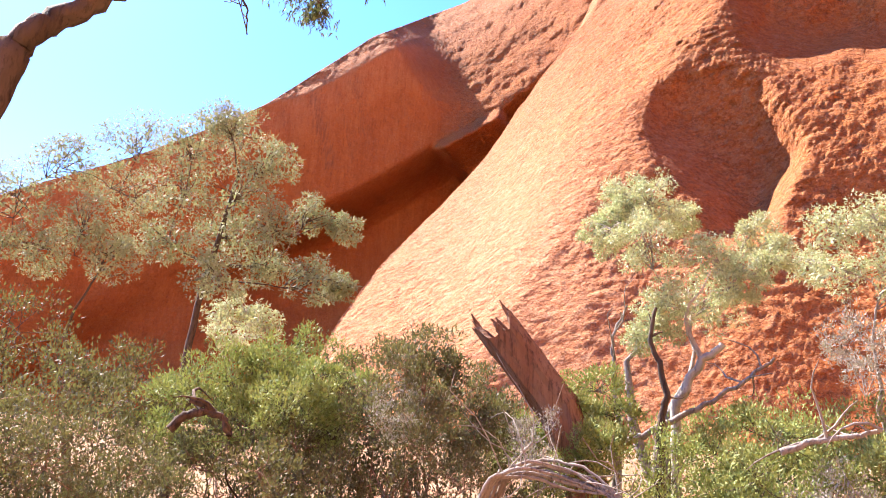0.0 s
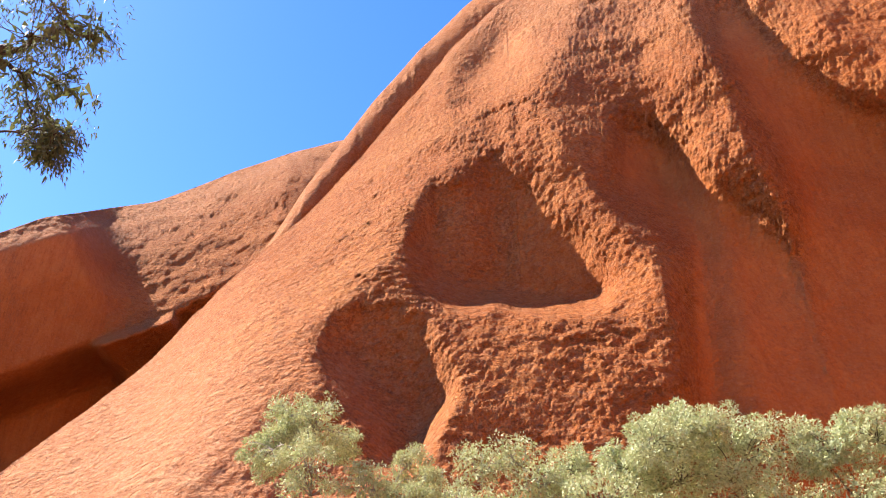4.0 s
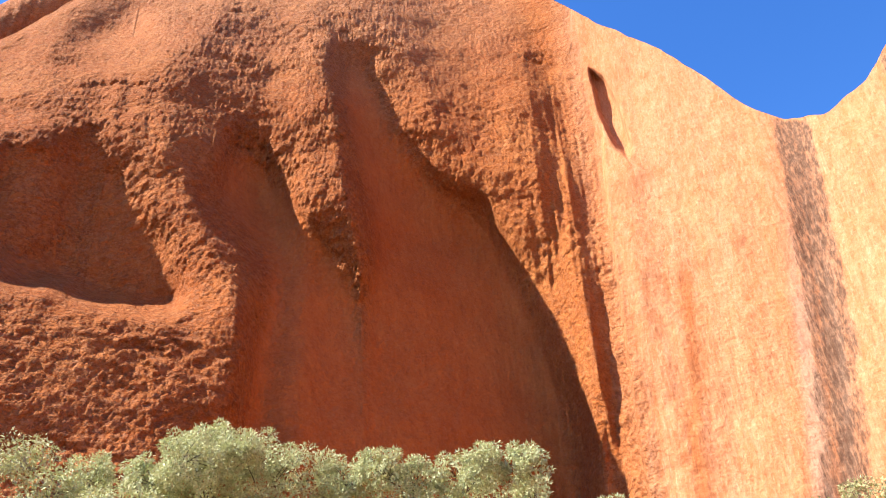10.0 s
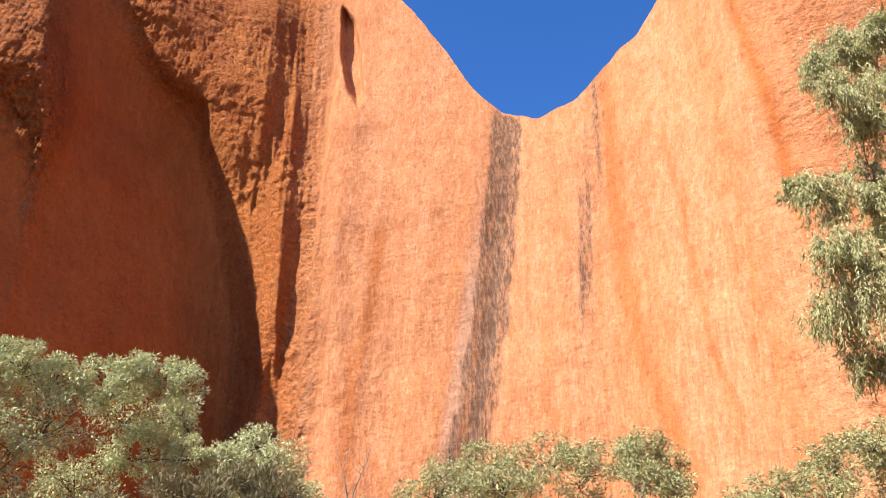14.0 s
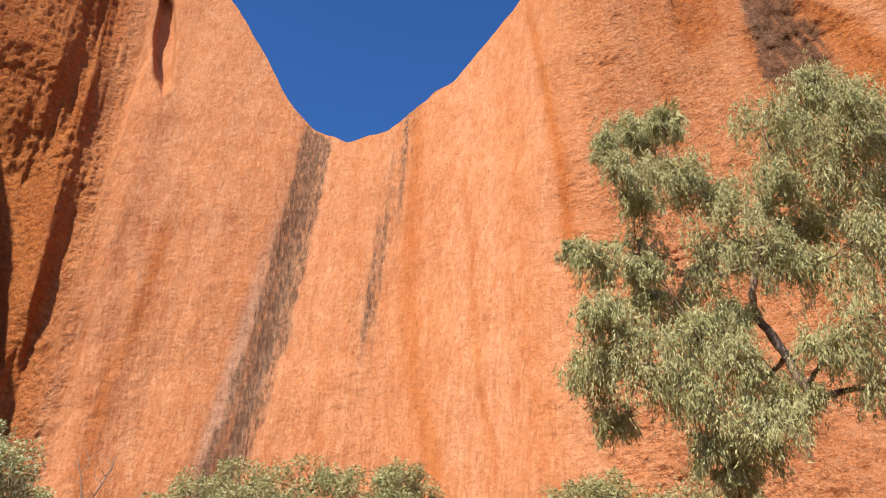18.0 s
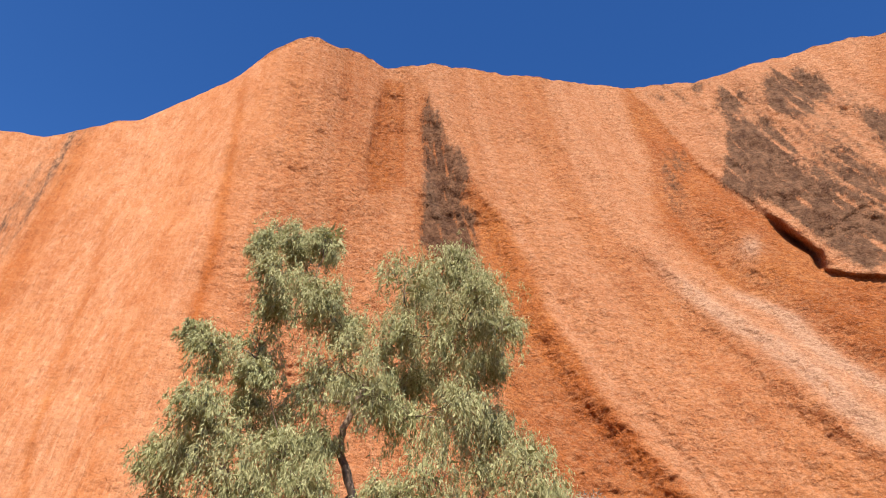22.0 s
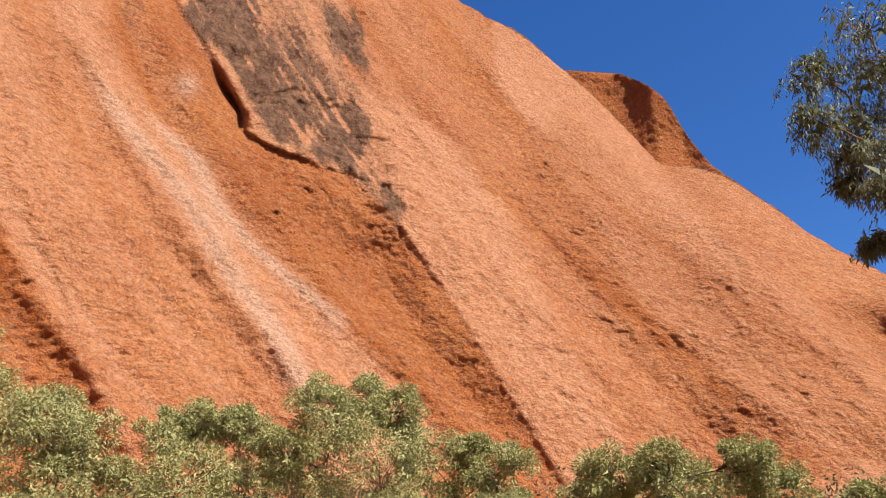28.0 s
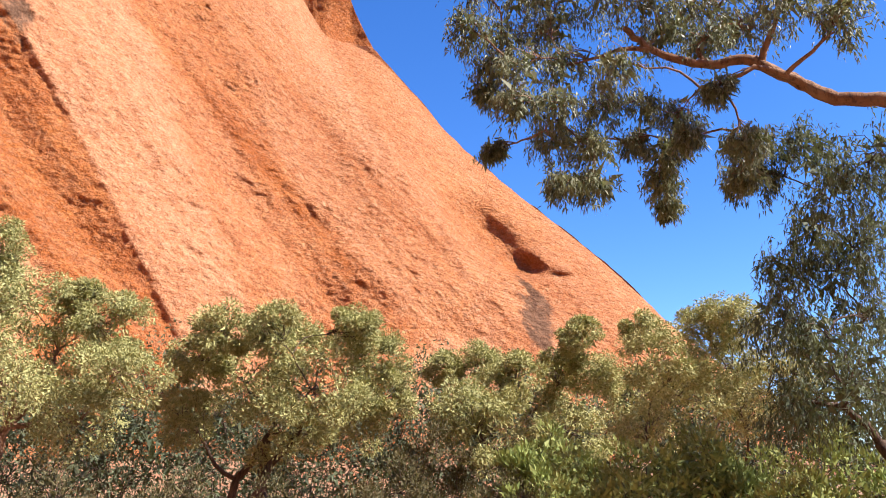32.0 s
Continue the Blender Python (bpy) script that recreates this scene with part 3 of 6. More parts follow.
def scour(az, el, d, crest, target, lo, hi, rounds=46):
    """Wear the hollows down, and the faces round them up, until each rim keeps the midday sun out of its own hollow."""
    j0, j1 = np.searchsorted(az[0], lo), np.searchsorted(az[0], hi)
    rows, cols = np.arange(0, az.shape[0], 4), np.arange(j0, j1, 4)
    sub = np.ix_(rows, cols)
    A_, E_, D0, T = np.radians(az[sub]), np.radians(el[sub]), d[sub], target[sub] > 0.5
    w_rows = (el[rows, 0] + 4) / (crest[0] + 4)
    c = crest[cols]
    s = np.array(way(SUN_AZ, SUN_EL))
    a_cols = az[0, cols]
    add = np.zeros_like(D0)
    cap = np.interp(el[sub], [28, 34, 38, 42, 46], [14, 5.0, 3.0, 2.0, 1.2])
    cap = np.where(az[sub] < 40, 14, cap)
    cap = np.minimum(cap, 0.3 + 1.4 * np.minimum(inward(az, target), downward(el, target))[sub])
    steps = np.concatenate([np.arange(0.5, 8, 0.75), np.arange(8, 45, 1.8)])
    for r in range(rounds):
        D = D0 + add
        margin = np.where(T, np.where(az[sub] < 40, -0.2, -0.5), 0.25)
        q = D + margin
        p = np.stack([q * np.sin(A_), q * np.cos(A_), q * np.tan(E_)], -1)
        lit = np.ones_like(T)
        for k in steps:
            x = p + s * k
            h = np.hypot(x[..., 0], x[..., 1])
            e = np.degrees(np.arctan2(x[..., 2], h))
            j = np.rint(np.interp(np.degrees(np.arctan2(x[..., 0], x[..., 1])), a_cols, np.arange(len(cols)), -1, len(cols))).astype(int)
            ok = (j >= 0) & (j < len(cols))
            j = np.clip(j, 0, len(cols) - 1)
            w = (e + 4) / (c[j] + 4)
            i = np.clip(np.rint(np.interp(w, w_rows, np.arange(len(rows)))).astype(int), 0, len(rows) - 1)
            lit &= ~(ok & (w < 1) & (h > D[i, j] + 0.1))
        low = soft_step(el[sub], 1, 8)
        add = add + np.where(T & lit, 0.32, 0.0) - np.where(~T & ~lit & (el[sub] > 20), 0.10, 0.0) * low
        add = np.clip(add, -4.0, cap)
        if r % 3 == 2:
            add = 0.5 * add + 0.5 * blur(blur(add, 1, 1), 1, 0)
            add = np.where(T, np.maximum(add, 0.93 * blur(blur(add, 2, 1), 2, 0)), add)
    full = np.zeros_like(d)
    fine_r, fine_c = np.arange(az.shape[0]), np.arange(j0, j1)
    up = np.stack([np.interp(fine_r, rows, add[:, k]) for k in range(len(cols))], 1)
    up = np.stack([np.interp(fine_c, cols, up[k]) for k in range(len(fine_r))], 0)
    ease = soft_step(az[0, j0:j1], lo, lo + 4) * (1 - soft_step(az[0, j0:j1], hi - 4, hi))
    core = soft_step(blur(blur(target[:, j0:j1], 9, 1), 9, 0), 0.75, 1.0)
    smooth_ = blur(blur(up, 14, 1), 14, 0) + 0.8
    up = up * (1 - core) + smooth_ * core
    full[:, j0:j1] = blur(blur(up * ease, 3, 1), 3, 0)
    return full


def build_main():
    az1 = np.concatenate([np.linspace(-12, 4, 120)[:-1], np.linspace(4, 77, 790)[:-1], np.linspace(77, 228, 1120)])
    crest = curve(MAIN_CREST, az1, 3)
    line_of_crest = curve(MAIN_CREST, az1, 14)
    crest = crest + 0.14 * lattice(np.stack([az1 * 0.5, 0 * az1 + 0.3, 0 * az1 + 0.7], -1), 11) + 0.09 * lattice(np.stack([az1 * 1.3, 0 * az1 + 0.4, 0 * az1 + 0.2], -1), 12)
    w = np.concatenate([np.linspace(0, 0.2, 27)[:-1], np.linspace(0.2, 0.93, 262), 0.93 + 0.07 * (1 - (1 - np.linspace(0, 1, 46)[1:]) ** 1.6)])
    az = np.tile(az1, (len(w), 1))
    el = -4 + (crest + 4) * w[:, None]
    u = np.clip(el / np.maximum(line_of_crest, 1), 0, 1)
    # the corner between the shaded wall and the gorge leans back with height
    lean = curve([(0, 0), (16, 0), (20, 1), (28, 2.6), (34, 6), (42, 17), (52, 22)], el.ravel()).reshape(el.shape) * band(az, 56, 16)
    azw = az + lean
    foot = curve(MAIN_FOOT, az1, 6)
    round_top = blur(foot, 65, 0)
    over = soft_step(el, 25, 42)
    foot = np.interp(azw, az1, foot) * (1 - over) + np.interp(az, az1, round_top) * over
    setb = np.interp(az, az1, curve(MAIN_SETBACK, az1, 13))
    sheer = soft_step(az, 42, 47) * (1 - soft_step(az, 64, 69))
    d = foot + setb * ((0.38 * u + 0.42 * u ** 2 + 0.20 * u ** 6) * (1 - sheer) + (0.08 * u + 0.92 * u ** 3.4) * sheer)
    # the sunny flank of the buttress rolls away to the skyline
    roll = np.clip(1 - (crest - el) / np.interp(az, [-12, 0, 12, 24, 40], [17, 16, 13, 10, 7]), 0, 1) ** 2
    d = d + np.interp(az, [-12, -6, 4, 22, 36, 44], [3, 12, 22, 15, 4, 0]) * roll
    # worn smooth: the walls under the domes and the gorge
    flat = np.clip(soft_step(az, 70.6, 72.6) * (1 - soft_step(az, 104, 118)), 0, 1) * 0.9
    shade = np.zeros_like(d)
    dug = np.zeros_like(d)
    # the dome and the buttress still shed scales, but not in their hollows
    rag = (1 - soft_step(az, 66, 72)) * (0.08 + 0.55 * soft_step(az + 0.4 * (el - 15), 4, 18)) * (1 - 0.35 * soft_step(el, 44, 50)) * (0.5 + 0.5 * soft_step(el, 8, 18))
    core_ = np.zeros_like(d)
    ragged = np.stack([az * 0.5, el * 0.5, 0 * el], -1)
    shift = 0.5 * lattice(ragged, 51) + 0.45 * lattice(ragged * 2.7, 52)
    for outline, depth, soft in HOLLOWS:
        m = inside(outline, az + shift * (soft > 4), el - shift * (soft > 4))
        if outline[0][0] < 30:
            shade = np.maximum(shade, m * (depth > 3))
            rim = 4 * (lambda q: q * (1 - q))(blur(blur(m, 12, 1), 12, 0))
            rag = np.maximum(rag, 0.8 * rim)
            core_ = np.maximum(core_, soft_step(blur(blur(m, 8, 1), 8, 0), 0.6, 0.98))
            dug = np.maximum(dug, blur(blur(hang(az, el, d, m), 6, 1), 3, 0) if depth > 3 else 0.6 * blur(blur(hang(az, el, d, m), 12, 1), 7, 0))
            flat = np.maximum(flat, 0.4 * soft_step(blur(blur(m, 9, 1), 9, 0), 0.55, 0.97))
        elif outline[0][0] < 60 and depth > 3:
            shade = np.maximum(shade, m)
            m = blur(blur(m, 12, 1), 12, 0)
            core_ = np.maximum(core_, soft_step(m, 0.6, 0.98))
            rag = np.maximum(rag, 4 * m * (1 - m) * (1 - 0.6 * soft_step(az, 50, 58)) * (1 - soft_step(az, 58, 66)))
            dug = np.maximum(dug, 0.30 * depth * m * (1 - 0.85 * soft_step(el, 31, 41) * (az > 38)))
            flat = np.maximum(flat, 0.75 * soft_step(m, 0.55, 0.97))
        else:
            dug = np.maximum(dug, depth * blur(blur(m, soft, 1), soft, 0))
    rag = rag * (1 - 0.55 * core_) * (1 - 0.35 * soft_step(az, 53, 60)) * (1 - 0.5 * band(az, 67.5, 3.5) * (1 - soft_step(el, 34, 42)))
    d = d + dug
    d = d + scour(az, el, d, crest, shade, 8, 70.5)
    # flutes and ribs along the lines of fall
    k = curve(FALL, az1, 16)
    s = az + np.interp(az, az1, k) * (el - 25)
    S = np.stack([s, 0.012 * el, np.zeros_like(s)], -1)
    west = soft_step(az, 62, 74)
    east = soft_step(az, 108, 130)
    d = d + west * (0.5 * lattice(S * 0.23, 21) + 0.12 * lattice(S * 0.7, 22))
    d = d + east * (1.0 * lattice(S * 0.16 + 3.3, 24) + 0.4 * lattice(S * 0.42, 25))
    # pillar at the corner of the gorge, the groove behind it and the proud edge of the gorge wall
    corner = np.interp(el, [11.4, 13.3, 16.4, 20.4, 24.4, 28.5, 32.2, 35.4, 40], [70.9, 71.0, 71.1, 71.3, 71.5, 71.8, 72.1, 72.5, 73.4]) + 0.06 * lattice(np.stack([el * 1.1, 0 * el, 0 * el], -1), 64)
    nose = np.interp(el, [10, 13.5, 18, 27, 33, 40], [68.1, 68.3, 68.7, 69.0, 69.6, 70.4])
    low = 1 - soft_step(el, 34, 40)
    d = d - 1.0 * band(az, nose - 0.5, 0.9) * low
    d = d + (1.5 * (1 - soft_step(el, 24, 33)) + 0.55) * low * soft_step(az, nose - 0.1, nose + 1.3) * (1 - soft_step(az, corner - 0.14, corner + 0.06))
    d = d - 1.0 * low * soft_step(az, corner - 0.14, corner + 0.06) * (1 - soft_step(az, corner + 0.4, corner + 7))
    ribbed = band(az, nose - 1.2, 3.0) * (1 - soft_step(el, 38, 44)) * (1 - soft_step(az, corner - 0.2 - 1.2 * (el < 27), corner))
    d = d + 0.5 * ribbed * lattice(np.stack([az * 1.6, el * 0.12, 0 * el], -1), 63) + 0.26 * ribbed * lattice(np.stack([az * 3.4, el * 0.35, 0 * el], -1), 65)
    d = d + 0.5 * band(s, 86.0, 1.5)  # water run
    # the slab that overhangs beside the dark stains
    crook = lattice(np.stack([el * 0.9, 0 * el, 0 * el], -1), 61)
    edge = np.interp(el, [8, 14.6, 20.5, 25.1, 27.9, 30.0, 31.7, 32.2, 33.0, 34.2, 35.5, 37.1, 39.5, 41.2, 42.3, 44.4, 47.4], [186, 181.1, 177, 174, 171.5, 168.2, 164.2, 161.6, 158.9, 158.5, 157.3, 156, 152.8, 150.6, 149.1, 147.5, 144.8]) + 0.35 * crook
    gap = edge - az
    lip = np.interp(el, [8, 16, 22, 26, 28, 31, 34, 38, 42, 47], [0.1, 0.1, 0.12, 0.16, 0.28, 0.45, 1.0, 0.9, 0.6, 0.1])
    d = d + 2.4 * band(gap, 0.5, 0.5) * soft_step(el, 32.4, 33.4) * (1 - soft_step(el, 35.0, 37.4))
    d = d + lip * soft_step(gap, -0.3, 0.7) * (1 - soft_step(gap, 1.5, 16))
    d = d + 1.9 * soft_step(gap, -0.5, 4.2) * (1 - soft_step(gap, 3.0, 14)) * (1 - soft_step(el, 26, 30.5))
    # strips of the long slopes
    strips = 0.55 + 0 * el
    before = 0.55
    for line, beyond, soft, drop, wide in STRIPS:
        k2 = np.array(line)[::-1]
        g = az - np.interp(el, k2[:, 1], k2[:, 0]) - 0.3 * crook - 0.45 * shift * min(1, soft)
        strips = strips + (beyond - before) * soft_step(g, -soft, soft)
        before = beyond
        if drop:
            d = d + drop * soft_step(-g, -0.6, 3.2) * (1 - soft_step(-g, 2.2, wide + 3))
    for line, drop, wide in SCARPS:
        k2 = np.array(line)[::-1]
        g = np.interp(el, k2[:, 1], k2[:, 0]) + 0.3 * crook - az
        ends = soft_step(el, k2[0, 1], k2[0, 1] + 2) * (1 - soft_step(el, k2[-1, 1] - 2, k2[-1, 1]))
        d = d + ends * (0.45 * drop * soft_step(g, -0.3, 0.6) * (1 - soft_step(g, 0.6, wide)) - 0.2 * drop * band(g, -0.3, 0.4))
    # long scoop near the foot of the last slope
    scoop = az - np.interp(el, [14.0, 14.4, 15.5, 17.3, 20.5, 24], [209.0, 207.2, 205.5, 203.9, 201.3, 198.5])
    d = d + 2.9 * soft_step(scoop, -0.3, 1.3) * (1 - soft_step(scoop, 2.2, 5.2)) * soft_step(el, 13.5, 14.8) * (1 - soft_step(el, 16.5, 23))
    for a2, e2, r2, dep in PITS:
        d = d + dep * np.exp(-(((az - a2) / r2) ** 2 + ((el - e2) / (0.7 * r2)) ** 2) ** 2)
    d = d - east * 0.5 * (strips - 0.35)
    shed = np.zeros_like(d)
    for outline in ROUGH:
        shed = np.maximum(shed, blur(blur(inside(outline, az + shift, el), 5, 1), 5, 0))
    calm = np.maximum(flat, 0.50 * east * (1 - 0.75 * shed) * (0.75 + 0.35 * strips))
    a2_, e2_ = np.radians(az), np.radians(el)
    P2 = np.stack([d * np.sin(a2_), d * np.cos(a2_), d * np.tan(e2_)], -1)
    P2 = np.stack([P2[..., 0], P2[..., 1], P2[..., 2] * (0.8 - 0.42 * soft_step(az, 44, 54))], -1)
    P2 = P2 + 0.35 * lattice(P2 / 1.1, 55)[..., None]
    near = 1 - soft_step(d, 48, 78)
    for size, share in ((1.0, 1 - near), (0.58, near)):
        d = d + size ** 0.8 * share * rag * (0.17 * (2 * np.abs(lattice(P2 / (1.15 * size), 53)) - 0.6) + 0.21 * (2 * np.abs(lattice(P2 / (0.55 * size), 54)) - 0.6) + 0.21 * lattice(P2 / (0.36 * size), 56))
    calm = np.maximum(calm, 0.3 * soft_step(az, 52, 60) * (1 - soft_step(az, 71, 73)))
    calm = np.maximum(calm, 0.55 * (1 - soft_step(el, 8, 18)) * (1 - soft_step(az, 36, 44)))
    calm = np.maximum(calm, 0.68 * (1 - soft_step(az + 0.4 * (el - 15), 7, 20)))
    shards = terrace(3.0 * lattice(np.stack([s * 1.35, el * 0.62, 0.4 * el], -1), 26)) * 0.085 + terrace(2.6 * lattice(np.stack([s * 0.7, el * 0.3, 0 * el], -1), 27)) * 0.10
    d = d + east * (0.25 + 0.25 * shed) * shards
    ledges = blur(blur(inside([(149, 46.5), (156, 47), (168, 45), (171, 38), (175, 27), (170, 28), (160, 33), (154, 39)], az, el), 10, 1), 10, 0)
    ledges = np.maximum(ledges, 0.8 * blur(blur(inside([(123.5, 47), (127, 45), (131, 38), (132, 32), (126, 34), (124, 42)], az, el), 8, 1), 8, 0))
    d = d + ledges * 0.34 * (terrace(2.4 * lattice(np.stack([az * 0.22, el * 0.55, 0 * el], -1), 74) + 0.8 * shift) + 0.5 * terrace(3 * lattice(np.stack([az * 0.5, el * 1.1, 0 * el], -1), 75)))
    d = d + rock_noise(az, el, d, calm) * (1 - 0.5 * soft_step(u, 0.9, 1.0))
    # colours: paler washed faces, dark water stains, white crusts
    tone = np.interp(s, PALE_S, PALE_V)
    tone = tone + (strips - tone) * soft_step(az, 114, 119)
    for line, amount, half in RUNS:
        k2 = np.array(line)[::-1]
        tone = tone - amount * band(az, np.interp(el, k2[:, 1], k2[:, 0]) + 0.2 * shift, half) * soft_step(el, k2[0, 1] - 3, k2[0, 1]) * (1 - soft_step(el, k2[-1, 1], k2[-1, 1] + 2))
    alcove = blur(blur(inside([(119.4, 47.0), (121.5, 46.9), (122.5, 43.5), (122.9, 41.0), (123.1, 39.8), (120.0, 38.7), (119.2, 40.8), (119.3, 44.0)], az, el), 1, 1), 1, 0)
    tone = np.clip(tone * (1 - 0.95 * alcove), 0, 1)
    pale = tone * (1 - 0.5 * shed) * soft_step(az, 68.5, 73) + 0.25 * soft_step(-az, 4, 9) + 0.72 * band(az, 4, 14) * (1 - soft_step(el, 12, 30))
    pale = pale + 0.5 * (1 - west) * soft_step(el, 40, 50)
    pale = np.clip(pale + (0.26 * lattice(S * 0.55, 33) + 0.10 * lattice(S * 1.7, 34)) * west, 0, 1)
    top = crest[None, :] - el
    run = 86.0 + 0.35 * lattice(np.stack([0 * el, el * 0.25, 0 * el], -1), 62)
    stain = (0.72 + 0.25 * lattice(S * 2.2, 71)) * soft_step(1.95 - np.abs(s - run) + 0.35 * shift, 0, 0.9) * soft_step(top, -0.3, 0.4)
    stain = stain + 0.62 * (0.8 + 0.5 * lattice(S * 2.6, 76)) * band(az, np.interp(el, [20, 25.2, 30.9, 36], [92.2, 93.1, 94.4, 95.2]) + 0.4 * shift, 1.35) * soft_step(el, 15, 22) + 0.3 * band(s, 73.4, 0.8) + 0.25 * band(s, 78.5, 0.5)
    blotch = 0.5 + 0.45 * lattice(S * 0.45 + 1, 35) + 0.6 * lattice(S * 1.5 + 2, 38) + 0.35 * lattice(np.stack([az, el, el], -1) * 0.5, 36)
    drip = 1.5 * lattice(np.stack([s * 1.3, 0.03 * el, 0 * el], -1), 73)
    for outline, amount, soft in STAINS:
        stain = stain + amount * blur(blur(inside(outline, az + 0.6 * shift, el - 0.4 * shift + drip), soft, 1), soft, 0) * np.clip(0.56 + 0.8 * blotch + 0.9 * lattice(np.stack([s * 1.9, el * 0.45, 0 * el], -1), 72), 0.03, 1.0)
    veil = lattice(S * 0.7, 37)
    fleck = np.clip(0.4 + 1.2 * lattice(np.stack([s * 0.9, el * 0.25, 0 * el], -1), 39), 0, 1)
    vein = np.interp(el, [12, 16.2, 19.3, 22.9, 26.5, 30.5, 34.6], [167.5, 165, 163.2, 159.5, 156.5, 151.8, 146.1])
    white = (0.9 + 0.4 * veil) * band(az, vein + 0.3 * crook, 1.0) * soft_step(el, 12, 18) * (1 - soft_step(el, 31, 36)) + 0.8 * band(s, 84.3, 0.45) * (1 - soft_step(el, 20, 30))
    white = white + (0.75 * fleck * band(s, run - 1.3, 0.5) + 0.6 * fleck * band(s, run + 0.3, 0.35)) * soft_step(top, 4, 12)
    vein2 = np.interp(el, [20.8, 22.7, 24.8, 27.3, 30.5, 32.5], [167.5, 164.3, 160.9, 157.9, 155.1, 151.7])
    white = white + (1.0 + 0.4 * veil) * band(az, vein2 - 0.2 * crook, 0.75) * soft_step(el, 19, 21.5) * (1 - soft_step(el, 31.0, 33.5))
    white = white + 0.6 * band(az, np.interp(el, [36, 38.6, 42.2], [128.6, 126.2, 124.4]), 0.5) * band(el, 39.2, 2.0) + 0.7 * band(az, 153.6, 0.9) * band(el, 35.3, 0.8)
    back = np.interp(az1, [-12, 15, 45, 85, 230], [30, 45, 70, 50, 70])
    fall = np.interp(az1, [-12, 10, 40, 60, 200, 228], [1.2, 1.1, 0.35, 0.1, 0.12, 0.5])
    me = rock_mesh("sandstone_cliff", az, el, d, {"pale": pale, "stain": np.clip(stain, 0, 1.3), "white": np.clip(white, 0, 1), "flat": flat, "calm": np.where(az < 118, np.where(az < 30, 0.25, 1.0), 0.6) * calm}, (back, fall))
    tagged(part("sandstone_cliff", me), "weathered red sandstone cliff with dark water stains", "rock", kind="structure")
    return az1, crest, d[-1]


main_az, main_crest, main_top = build_main()


def build_left_dome():
    """The far dome with the undercut cave."""
    az1 = np.linspace(-48, 24, 500)
    crest = curve([(-48, 6), (-38, 11), (-30, 15.5), (-24, 18.5), (-19, 21.3), (-15, 23.6), (-11.5, 26.2), (-7.3, 29.1), (-2.9, 30.8), (0, 31.8), (5.8, 35.0), (10, 36.8), (14.2, 38.1), (24, 40)], az1, 2)
    lip = curve([(-48, -3), (-30, 4), (-22, 11), (-15, 14.5), (-12, 16), (-9.4, 17.3), (-7.3, 18.4), (-1.9, 21.8), (2.3, 24.1), (6.3, 26.8), (10, 30), (24, 33)], az1, 1)
    w = np.linspace(0, 1, 240)
    w = np.where(w < 0.9, w, 0.9 + 0.1 * (1 - (1 - (w - 0.9) / 0.1) ** 1.5))
    az = np.tile(az1, (len(w), 1))
    el = -4 + (crest + 4) * w[:, None]
    h = np.clip((el - lip) / np.maximum(crest - lip, 1), 0, 1)
    line = np.interp(az, [-48, -12.2, -6.3, -3.4, -1.5, 0, 8], [10, 24.6, 28.0, 29.4, 29.6, 30.6, 34.5])
    steep = 122 - 0.35 * np.clip(np.minimum(el, line) - lip, 0, 20) + 2.6 * np.clip(el - line, 0, 2) + 10.0 * np.clip(el - line - 2, 0, 9)
    slope = 121 + 2.4 * np.clip(el - lip, 0, 20) + 10 * h ** 5
    turn = soft_step(az - np.interp(el, [20, 25, 26.8, 28.4, 30], [1.5, 0.4, -0.9, -2.0, -3.5]), -3.5, 1.5)
    d = steep * (1 - turn) + slope * turn
    under = lip - el
    d = d + (4 + 9 * soft_step(az, -20, -9)) * soft_step(under, -0.6, 3.5)
    d = d - 9 * blur(blur(inside([(-1.9, 21.8), (2.8, 24.3), (4.6, 23), (2.4, 20.6), (0.8, 19.3)], az, el), 1, 1), 1, 0)
    d = d - 6 * soft_step(under, 5, 13)
    flat = 0.85 * (1 - turn) * (1 - soft_step(el - line, -0.5, 1.5))
    d = d + rock_noise(az, el, d, flat)
    a2, e2 = np.radians(az), np.radians(el)
    P = np.stack([d * np.sin(a2), d * np.cos(a2), 0.7 * d * np.tan(e2)], -1)
    d = d + (1 - flat) * (0.7 * (np.abs(lattice(P / 3.6, 81)) - 0.3) + 0.55 * (np.abs(lattice(P / 1.7, 82)) - 0.3))
    slant = az + 0.35 * (el - 24)
    stain = 0.6 * (0.7 * band(slant, -11.3, 1.0) + 0.6 * band(slant, -7.8, 0.9) + 0.5 * band(slant, -9.4, 0.4) + 0.45 * band(slant, -4.2, 0.6) + 0.5 * band(slant, -14, 0.8)) * soft_step(el - lip, 0.5, 3) * (1 - soft_step(el - line, -0.4, 0.5))
    pale = 0.35 * soft_step(h, 0.5, 0.95)
    me = rock_mesh("far_dome", az, el, d, {"pale": pale, "stain": stain, "white": 0 * az, "flat": flat, "calm": flat}, (np.full(len(az1), 60.0), np.full(len(az1), 0.25)))
    tagged(part("far_dome", me), "red sandstone dome with an undercut shaded cave", "rock", kind="structure")


build_left_dome()


